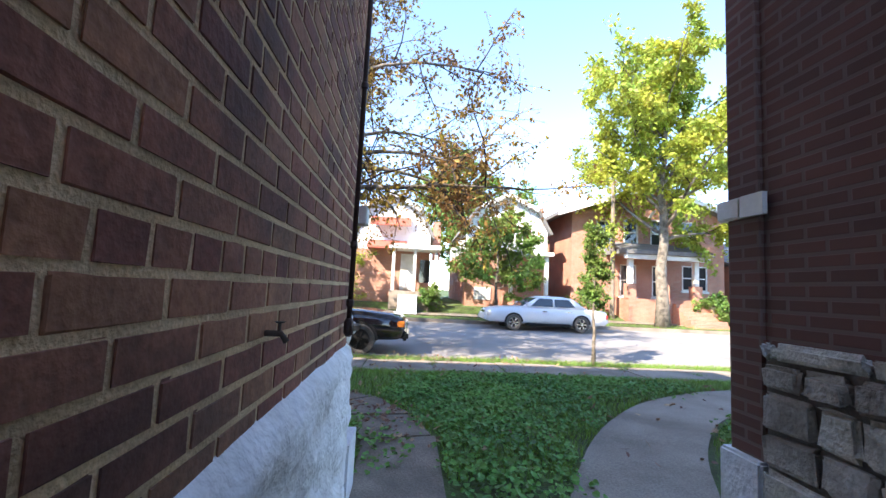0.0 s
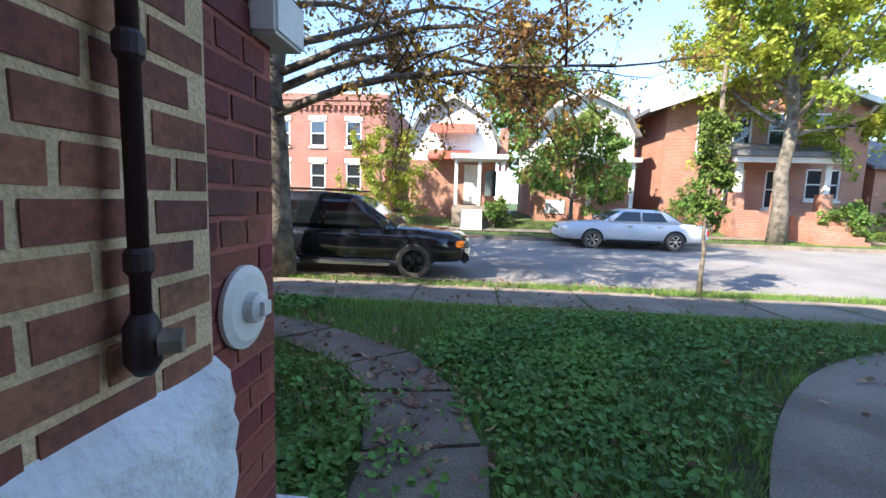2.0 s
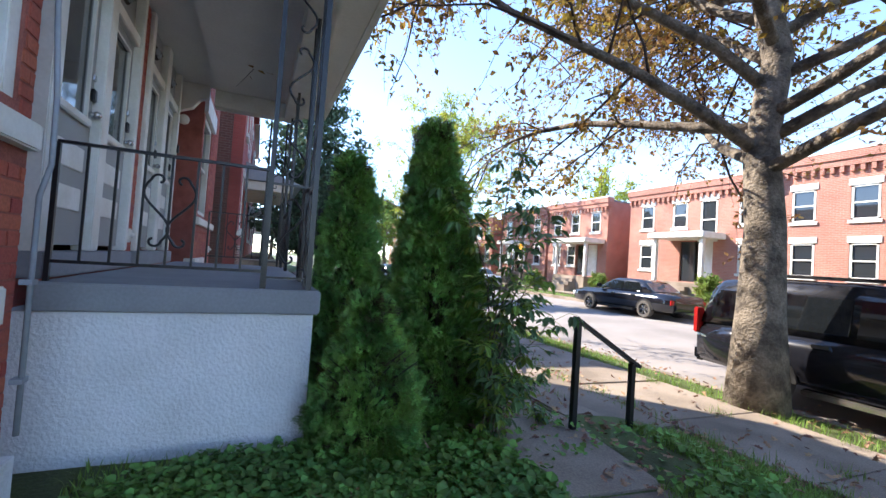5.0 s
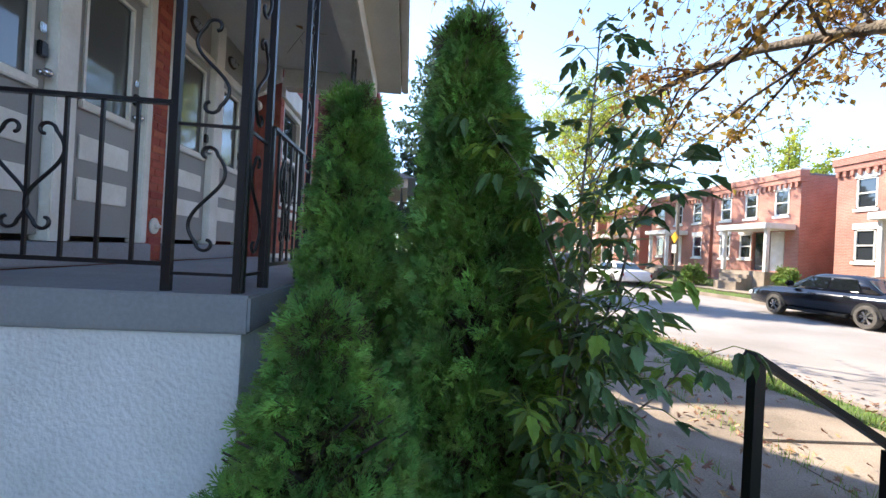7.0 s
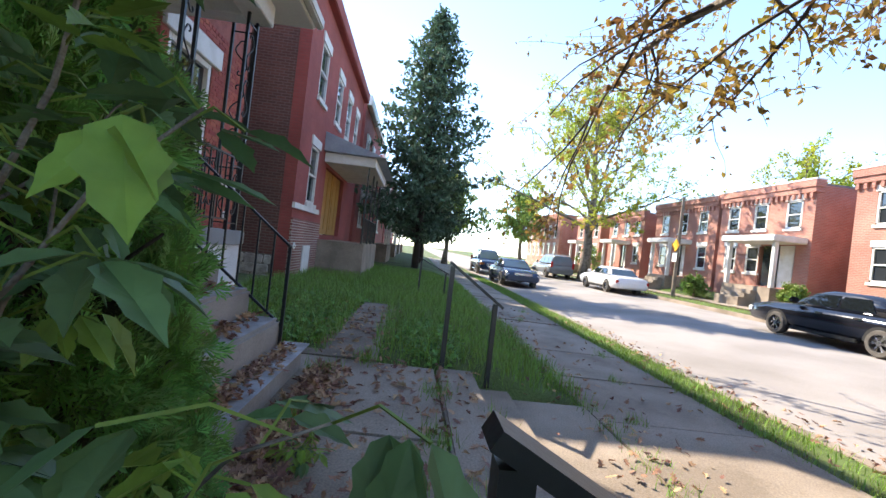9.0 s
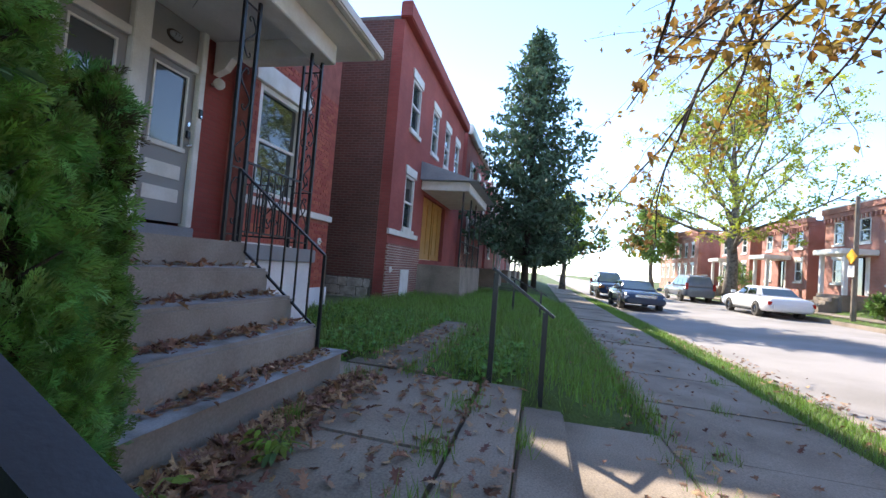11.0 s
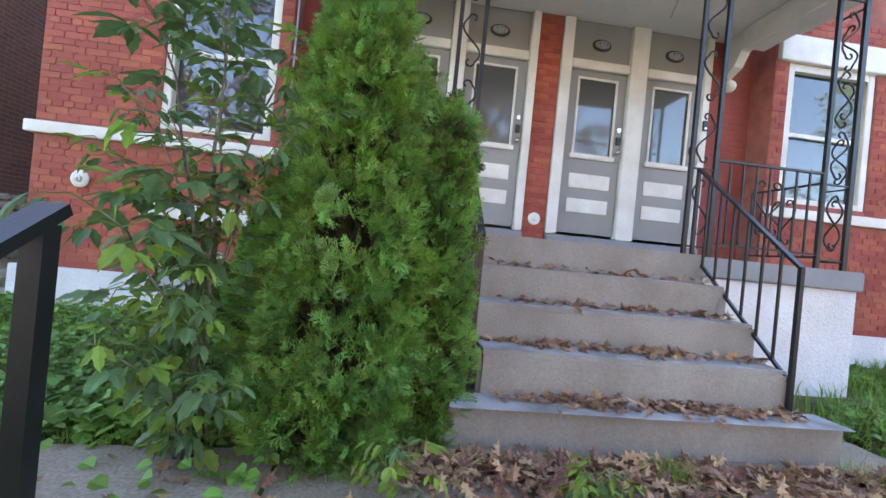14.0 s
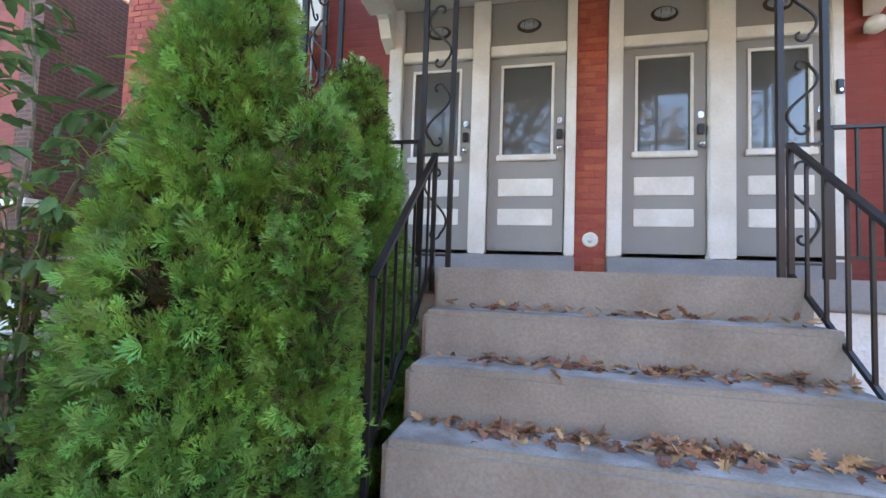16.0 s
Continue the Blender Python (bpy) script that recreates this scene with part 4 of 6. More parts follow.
def gambrel_house(x0, x1, y, base, peak, eave, label, brick_top, chim):
    e = thing("gambrel_house", ((x0 + x1) / 2, y + 5, base), label, "house")
    c, w = (x0 + x1) / 2, (x1 - x0) / 2
    zk = eave + (peak - eave) * .62
    part("wall", B(x0 + .1, y, base - 1, x1 - .1, y + 10, brick_top), M["brick_orange"], e, "orange brick lower storey")
    bm = bmesh.new(); prism(bm, [(x0 + .1, brick_top + .004), (x1 - .1, brick_top + .004), (x1 - .1, eave), (c + w * .68, zk), (c, peak), (c - w * .68, zk), (x0 + .1, eave)], "y", y + .002, y + 10)
    part("gable", bm, M["siding"], e, "white sided gambrel gable")
    bm = bmesh.new(); o = .16
    out = [(x0 - .15, eave - .1), (c - w * .72, zk + .1), (c, peak + .18), (c + w * .72, zk + .1), (x1 + .15, eave - .1)]
    inn = [(x1 + .02, eave - .12), (c + w * .68, zk - .02), (c, peak + .01), (c - w * .68, zk - .02), (x0 - .02, eave - .12)]
    for i in range(4):
        prism(bm, [out[i], out[i + 1], inn[3 - i], inn[4 - i]], "y", y - .35, y + 10.1)
    part("roof", bm, M["shingle"], e)
    part("bargeboard", prism(bmesh.new(), [out[1], out[2], (c, peak - .08), (c - w * .68, zk - .1)], "y", y - .4, y - .352), M["white"], e)
    part("bargeboard", prism(bmesh.new(), [out[2], out[3], (c + w * .68, zk - .1), (c, peak - .08)], "y", y - .4, y - .352), M["white"], e)
    a, b = c - .95, c + .95
    for q in range(3): far_window(e, a + .1 + q * .6, a + .6 + q * .6, 4.1, 4.75, y, -1, False, False)
    part("chimney", B(*chim, bevel=.02), M["brick_orange"], e)
    return e, c
wh, c = gambrel_house(-2.75, 2.05, 22, .3, 6.45, 4.1, "white gambrel-roofed house with a red awning and small porch", 3.2, (2.3, 26, 3, 2.8, 26.6, 5.6))
bm = bmesh.new(); prism(bm, [(21.9, 5.1), (21.2, 4.55), (21.2, 4.5), (21.9, 4.95)], "x", c - 1.15, c + 1.15); part("awning", bm, M["shingle_red"], wh, "red metal window awning")
bm = bmesh.new(); prism(bm, [(22, 3.75), (21.0, 3.3), (21.0, 3.2), (22, 3.2)], "x", -1.6, .6); part("shed_roof", bm, M["shingle_red"], wh)
part("porch_floor", B(-.2, 20.4, -.4, 2.4, 21.99, .9), M["concrete"], wh)
part("porch_roof", B(-.3, 20.2, 3.15, 2.5, 21.99, 3.4, bevel=.03), M["siding"], wh)
for x in (-.05, 1.1, 2.25): part("porch_post", B(x - .08, 20.45, .9, x + .08, 20.6, 3.15), M["white"], wh)
part("door", B(.3, 21.93, .95, 1.2, 21.99, 3.0), M["white"], wh)
part("window", B(1.4, 21.93, 1.4, 2.0, 21.99, 2.7), M["glass"], wh)
for s in range(5): part("porch_step", B(.3, 20.1 - .28 * s, -.4, 1.3, 20.39 - .28 * s, .7 - .2 * s), M["white_stucco"], wh)
h2, c = gambrel_house(3.95, 9.0, 22, .5, 6.75, 4.7, "gambrel house half hidden behind leafy trees", 3.4, (8.7, 24, 4, 9.25, 24.6, 6.6))
part("porch_floor", B(6.3, 20.6, 0, 8.7, 21.99, 1.0), M["brick_orange"], h2)
part("porch_roof", B(6.2, 20.4, 3.2, 8.8, 21.99, 3.4), M["siding"], h2)
for x in (6.5, 8.5): part("porch_post", B(x - .1, 20.7, 1, x + .1, 20.9, 3.2), M["white"], h2)
part("window", B(4.6, 21.95, .6, 5.6, 21.998, 1.3), M["lamp_clear"], h2)

bh = thing("brick_house", (15, 27, .6), "orange brick two-storey house with wide eaves and porch", "house")
bm = bmesh.new(); wins3 = [(11.9, 12.9, 3.9, 5.7), (13.6, 14.5, 4.2, 5.9), (15.3, 16.1, 4.2, 5.9), (17.3, 18.2, 4.2, 5.9), (17.3, 18.9, 1.7, 3.2), (13.4, 14.4, 1.2, 3.1), (15.4, 16.3, 1.2, 3.1)]
wall_boxes(bm, "y", 22, 22.3, 10.4, 20, -.5, 6.2, wins3); part("wall", bm, M["brick_orange"], bh)
part("wall", B(10.4, 22.305, -.5, 10.7, 33, 6.2), M["brick_orange"], bh); part("wall", B(19.7, 22.305, -.5, 20, 33, 6.2), M["brick_orange"], bh)
part("inner_wall", B(10.7, 23.5, 0, 19.7, 23.6, 6.1), M["grey_door"], bh)
bm = bmesh.new(); prism(bm, [(10.4, 6.205), (20, 6.205), (15.3, 7.75)], "y", 22.0, 33); part("gable", bm, M["brick_orange"], bh)
bm = bmesh.new(); prism(bm, [(9.3, 5.75), (15.3, 7.8), (15.3, 8.0), (9.3, 5.95)], "y", 21.3, 33.2); prism(bm, [(21.1, 5.75), (15.3, 7.8), (15.3, 8.0), (21.1, 5.95)], "y", 21.3, 33.2)
part("roof", bm, M["shingle"], bh)
bm = bmesh.new(); prism(bm, [(9.3, 5.7), (15.3, 7.75), (15.3, 8.02), (9.3, 5.97)], "y", 21.2, 21.295); prism(bm, [(21.1, 5.7), (15.3, 7.75), (15.3, 8.02), (21.1, 5.97)], "y", 21.2, 21.295)
part("bargeboard", bm, M["white"], bh)
for k in range(5):
    part("bracket", bar(bmesh.new(), (10.6 + k * 2.3, 21.95, 6.0), (10.6 + k * 2.3, 21.4, 6.35), .12), M["white"], bh)
for a, b, c, d in wins3: far_window(bh, a, b, c, d, 22, -1, True, False)
part("porch_floor", B(12.8, 19.8, -.4, 17.0, 21.99, 1.1), M["brick_orange"], bh)
bm = bmesh.new(); prism(bm, [(19.3, 3.7), (22.0, 4.4), (22.0, 3.6), (19.3, 3.5)], "x", 12.4, 17.4); part("porch_roof", bm, M["shingle"], bh)
part("porch_beam", B(12.5, 19.5, 3.25, 17.3, 19.8, 3.49), M["white"], bh)
for x in (13.0, 14.9, 16.8):
    part("pier", B(x - .25, 19.85, 1.1, x + .25, 20.3, 1.9), M["brick_orange"], bh); part("column", B(x - .13, 19.95, 1.9, x + .13, 20.2, 3.25), M["white"], bh)
for s in range(6): part("porch_step", B(15.3, 19.5 - .3 * s, -.4, 17.3, 19.79 - .3 * s, .9 - .2 * s), M["brick_orange"], bh)
bg = thing("bungalow", (25, 27, .6), "low brick bungalow with a grey shingle roof", "house")
part("wall", B(20.9, 22.5, -.5, 31, 31, 3.4), M["brick_orange"], bg)
bm = bmesh.new(); prism(bm, [(22, 3.3), (26.7, 5.2), (31.5, 3.3), (31.5, 3.45), (26.7, 5.4), (22, 3.45)], "x", 20.4, 31.5); part("roof", bm, M["shingle"], bg)
for a in (22.2, 25.0): far_window(bg, a, a + 1.5, 1.4, 2.8, 22.5, -1)
bm = bmesh.new(); prism(bm, [(22.4, 2.9), (21.9, 2.5), (21.9, 2.45), (22.4, 2.8)], "x", 22.1, 23.8); part("awning", bm, M["white"], bg)

# more houses on our side, beyond the neighbour
for k, (x1, h) in enumerate(((-23.2, 7.9), (-33.5, 7.2), (-43.5, 7.6), (-54, 7.2))):
    e = thing("terrace_house", (x1 - 4.5, -5, -.25), "dark red brick terrace house with a white porch", "house", "terrace houses")
    part("wall", B(x1 - 9, -12, -.5, x1, .75, h), M["brick_nb"], e)
    part("cornice", B(x1 - 9.1, .755, h - .4, x1 + .1, 1.0, h + .1, bevel=.03), M["white"], e)
    for i in range(3):
        far_window(e, x1 - 2.1 - 2.6 * i, x1 - 1.2 - 2.6 * i, 4.5, 6.1, .83, 1)
    far_window(e, x1 - 2.1, x1 - 1.2, 1.6, 3.2, .83, 1)
    part("porch_floor", B(x1 - 7.5, .76, -.4, x1 - 3.3, 2.3, .75), M["concrete"], e)
    part("porch_roof", B(x1 - 7.7, .76, 3.2, x1 - 3.1, 2.5, 3.55, bevel=.03), M["white"], e)
    for px in (x1 - 7.3, x1 - 5.4, x1 - 3.5): part("porch_post", B(px - .05, 2.1, .75, px + .05, 2.2, 3.2), M["white"], e)
solid("backdrop_east", B(28, -14, -.5, 40, -1, 6.5), M["brick_dark"], "plain brick building farther along our side", "backdrop", "structure")

# ---------- vehicles ----------
def wheel(e, x, y, z, r, w, out, rim_mat, spokes=6):
    bm = bmesh.new(); n = 28
    prof = [(r * .66, -w / 2), (r * .93, -w / 2), (r, -w * .3), (r, w * .3), (r * .93, w / 2), (r * .66, w / 2)]
    rings = [[bm.verts.new((x + math.cos(2 * math.pi * k / n) * q, y + o, z + math.sin(2 * math.pi * k / n) * q)) for k in range(n)] for q, o in prof]
    for a, b in zip(rings, rings[1:] + rings[:1]):
        for k in range(n): bm.faces.new((a[k], a[(k + 1) % n], b[(k + 1) % n], b[k]))
    bmesh.ops.recalc_face_normals(bm, faces=bm.faces)
    ty = part("wheel", bm, M["dusty_rubber"], e, "black rubber tyre", smooth=False)
    yo = y + out * w * .36
    bm = bmesh.new()
    tube(bm, [(x, y - out * .02, z), (x, yo - out * .05, z)], r * .66, 28)
    part("rim", bm, M["rubber"], ty)
    bm = bmesh.new()
    for k in range(spokes):
        a = 2 * math.pi * k / spokes
        for da in (-.12, .12):
            bar(bm, (x + .06 * math.cos(a), yo, z + .06 * math.sin(a)), (x + r * .64 * math.cos(a + da), yo - out * .02, z + r * .64 * math.sin(a + da)), .03, .035)
    tube(bm, [(x, yo - out * .04, z), (x, yo + out * .02, z)], .06, 14)
    nn = 28
    ro = [bm.verts.new((x + math.cos(2 * math.pi * k / nn) * r * .68, yo, z + math.sin(2 * math.pi * k / nn) * r * .68)) for k in range(nn)]
    ri = [bm.verts.new((x + math.cos(2 * math.pi * k / nn) * r * .60, yo, z + math.sin(2 * math.pi * k / nn) * r * .60)) for k in range(nn)]
    for k in range(nn): bm.faces.new((ro[k], ro[(k + 1) % nn], ri[(k + 1) % nn], ri[k]))
    part("spokes", bm, rim_mat, ty)

def loft(bm, sections):
    """Closed cross-sections, each a list of (x, y, z), joined into a skin with ends."""
    rings = [[bm.verts.new(p) for p in s] for s in sections]
    n = len(rings[0])
    for a, b in zip(rings, rings[1:]):
        for k in range(n): bm.faces.new((a[k], a[(k + 1) % n], b[(k + 1) % n], b[k]))
    bm.faces.new(rings[0][::-1]); bm.faces.new(rings[-1])
    bmesh.ops.recalc_face_normals(bm, faces=bm.faces)
    return bm

def soft_edges(bm, width):
    """Round the creases of a skin."""
    es = [x for x in bm.edges if len(x.link_faces) == 2 and x.calc_face_angle() > .3]
    bmesh.ops.bevel(bm, geom=es, offset=width, segments=2, affect='EDGES', clamp_overlap=True)
    return bm

def vehicle(name, label, x, y, z, fwd, paint, kind, rim, group=""):
    """fwd +1: the bonnet points to +x. y is the car's middle line."""
    e = thing(name, (x, y, z), label, "car", group)
    if kind == "suv":
        Lh, W, wb, r = 2.58, .98, 1.48, .40
        low = [(-2.56, .52, .98), (-2.5, .40, 1.10), (-1.9, .38, 1.14), (.8, .38, 1.15), (1.5, .38, 1.14), (2.2, .40, 1.07), (2.44, .42, 1.0), (2.54, .48, .9)]
        cab = [(-2.50, 1.12, 0), (-2.40, 1.74, 1), (-2.25, 1.86, 1), (-1.6, 1.92, 1), (-.6, 1.92, 1), (.0, 1.88, 1), (.2, 1.82, 1), (1.1, 1.16, 0)]
        top_z, belt = 1.90, 1.14
    else:
        Lh, W, wb, r = 2.62, .95, 1.455, .33
        low = [(-2.62, .45, .78), (-2.55, .32, .92), (-1.9, .28, .98), (.9, .28, .98), (1.9, .3, .93), (2.5, .33, .82), (2.62, .4, .66)]
        cab = [(-1.75, .97, 0), (-1.15, 1.38, 1), (-.7, 1.45, 1), (.05, 1.46, 1), (.35, 1.40, 1), (1.15, .97, 0)]
        top_z, belt = 1.46, .97
    X = lambda u: x + fwd * u * (1.08 if kind == "suv" else 1.0)
    bm = bmesh.new(); secs = []
    for i, (u, zl, zh) in enumerate(low):
        w = W * (.86 if i in (0, len(low) - 1) else .97 if i in (1, len(low) - 2) else 1)
        zm = (zl + zh) / 2 + .1
        secs.append([(X(u), y + s * k, z + h) for s, k, h in ((-1, w * .9, zl), (-1, w, zl + .12), (-1, w, zm), (-1, w * .94, zh - .06), (-1, w * .82, zh), (1, w * .82, zh), (1, w * .94, zh - .06), (1, w, zm), (1, w, zl + .12), (1, w * .9, zl))])
    soft_edges(loft(bm, secs), .05)
    body = part("body", bm, paint, e, smooth=True)
    bm = bmesh.new(); secs = []
    for u, zt, roofed in cab:
        w = W * (.74 if roofed else .86); wb_ = W * .92
        secs.append([(X(u), y - wb_, z + belt - .06), (X(u), y - w, z + max(zt - .08, belt - .02)), (X(u), y - w * .9, z + zt), (X(u), y + w * .9, z + zt), (X(u), y + w, z + max(zt - .08, belt - .02)), (X(u), y + wb_, z + belt - .06)])
    soft_edges(loft(bm, secs), .035); part("cabin", bm, paint, e, smooth=True)
    def side_glass(u0, u1, z0, z1, t0=0, t1=0):
        for s in (-1, 1):
            def yy(h): return y + s * (W * .92 + (W * .74 - W * .92) * (h - belt + .06) / (top_z - .08 - belt + .06) + .012)
            bm = bmesh.new()
            p = [(X(u0), yy(z0), z + z0), (X(u1), yy(z0), z + z0), (X(u1 + t1), yy(z1), z + z1), (X(u0 + t0), yy(z1), z + z1)]
            q = [(a, b - s * .02, c) for a, b, c in p]
            loft(bm, [p, q]); part("side_window", bm, M["carglass"], e)
    if kind == "suv":
        side_glass(-2.3, -1.5, 1.20, 1.68, .06, 0); side_glass(-1.42, -.55, 1.19, 1.69); side_glass(-.47, .66, 1.18, 1.69, 0, -.5)
        sh = ((1.04, 1.20), (.24, 1.79)); rr = None
    else:
        side_glass(-1.2, -.32, 1.02, 1.34, .22, 0); side_glass(-.24, .72, 1.02, 1.35, 0, -.38)
        sh = ((1.06, 1.02), (.45, 1.37)); rr = ((-1.66, 1.02), (-1.22, 1.34))
    for q in (sh, rr):
        if q:
            (u0, z0), (u1, z1) = q; sg = 1 if u0 > 0 else -1
            bm = bmesh.new()
            p = [(X(u0 + sg * .03), y - W * .78, z + z0), (X(u0 + sg * .03), y + W * .78, z + z0), (X(u1 + sg * .03), y + W * .66, z + z1), (X(u1 + sg * .03), y - W * .66, z + z1)]
            loft(bm, [p, [(a - fwd * sg * .03, b, c - .01) for a, b, c in p]]); part("windscreen", bm, M["shield"], e)
    for s in (-1, 1):
        for u in (-wb, wb):
            wheel(e, X(u), y + s * (W - .075), z + r, r, .24, s, rim)
            bm = bmesh.new(); n = 14
            pts = [(X(u) + math.cos(math.pi * k / n) * (r + .07), z + r + math.sin(math.pi * k / n) * (r + .07)) for k in range(n + 1)]
            prism(bm, pts, "y", y + s * (W - .35), y + s * (W + .006)); part("wheel_arch", bm, M["rubber"], e)
        f = low[-2]
        part("headlight", B(X(Lh - .22), y + s * (W * .62), z + f[2] - .26, X(Lh - .04), y + s * (W * .985), z + f[2] - .1, bevel=.02), M["lamp_clear"] if kind != "suv" else M["lamp_amber"], e)
        part("tail_light", B(X(-Lh + .01), y + s * (W * .8), z + belt - (.38 if kind != "suv" else .25), X(-Lh + .1), y + s * (W * .985), z + belt - (.2 if kind != "suv" else -.2), bevel=.02), M["lamp_red"], e)
        part("mirror", B(X(.78), y + s * W * .93, z + belt + .03, X(.95), y + s * (W + .16), z + belt + .2, bevel=.04), M["chrome"] if kind == "suv" else paint, e)
        for u in ((-.9, .1) if kind == "suv" else (-1.0, .05)):
            part("door_handle", B(X(u), y + s * W * .95, z + belt - .17, X(u + .2), y + s * (W + .02), z + belt - .12, bevel=.01), M["chrome"], e)
        part("sill", B(X(-wb + .5), y + s * (W - .1), z + r * .7, X(wb - .5), y + s * (W + .06), z + r * .7 + .09, bevel=.02), M["chrome"] if kind == "suv" else M["rubber"], e)
    part("bumper", B(X(Lh - .12), y - W * .85, z + .38, X(Lh + .06), y + W * .85, z + .62, bevel=.05), paint, e)
    part("bumper", B(X(-Lh - .06), y - W * .85, z + .38, X(-Lh + .12), y + W * .85, z + .65, bevel=.05), paint, e)
    part("grille", B(X(Lh - .02), y - W * .5, z + .66, X(Lh + .03), y + W * .5, z + (.88 if kind == "suv" else .78), bevel=.02), M["chrome"], e)
    if kind == "suv":
        for s in (-1, 1): part("roof_rail", bar(bmesh.new(), (X(-2.0), y + s * .6, z + 1.99), (X(.2), y + s * .6, z + 1.97), .04), M["iron"], e)
    return e
vehicle("parked_suv", "black full-size SUV with black alloy wheels at the kerb", -1.92, 9.6, road_z(9.2), 1, M["black_paint"], "suv", M["rim_black"])
vehicle("parked_sedan", "white four-door sedan parked across the street", 6.75, 15.95, road_z(16), -1, M["white_paint"], "car", M["chrome"])
vehicle("parked_sedan", "shiny black sedan parked across the street", -12.75, 16.0, road_z(16), -1, M["black_paint"], "car", M["chrome"])
vehicle("parked_sedan", "white sedan parked farther down the street", -27, 15.9, road_z(16), -1, M["white_paint"], "car", M["chrome"], "distant parked cars")
vehicle("parked_sedan", "dark blue sedan parked along our kerb", -26.5, 9.7, road_z(9.6), 1, M["blue_paint"], "car", M["chrome"], "distant parked cars")
vehicle("parked_suv", "dark SUV parked far down the street", -38, 15.8, road_z(16), -1, M["grey_paint"], "suv", M["chrome"], "distant parked cars")
vehicle("parked_suv", "dark SUV parked far down the street", -36, 9.8, road_z(9.6), 1, M["blue_paint"], "suv", M["chrome"], "distant parked cars")
vehicle("parked_sedan", "grey sedan parked across the street", 20.2, 15.9, road_z(16), -1, M["grey_paint"], "car", M["chrome"])

# ---------- trees and plants ----------
def rand_unit(rng):
    while True:
        v = Vector((rng.uniform(-1, 1), rng.uniform(-1, 1), rng.uniform(-1, 1)))
        if 0.05 < v.length < 1: return v.normalized()

def leaf_cloud(points, size, rng, flat=0.5, jitter=0.25, aspect=0.62):
    """Diamond leaves, folded along the middle, one at each point."""
    verts, faces = [], []
    for p in points:
        d = rand_unit(rng); d.z -= 0.25; d.normalize()
        n = rand_unit(rng); n = (n * (1 - flat) + Vector((0, 0, 1)) * flat)
        s = d.cross(n)
        if s.length < 0.05: continue
        s.normalize(); n = s.cross(d)
        L = size * rng.uniform(1 - jitter * 1.6, 1 + jitter * 1.6); w = L * aspect * .5
        k = len(verts)
        verts += [p, p + d * L * .45 + s * w + n * w * .35, p + d * L, p + d * L * .45 - s * w + n * w * .35]
        faces += [(k, k + 1, k + 2), (k, k + 2, k + 3)]
    return verts, faces

def wander(rng, p, d, length, n, wob, grav):
    pts = [Vector(p)]; d = Vector(d).normalized()
    for i in range(n):
        d = (d + rand_unit(rng) * wob + Vector((0, 0, grav))).normalized()
        pts.append(pts[-1] + d * length / n)
    return pts

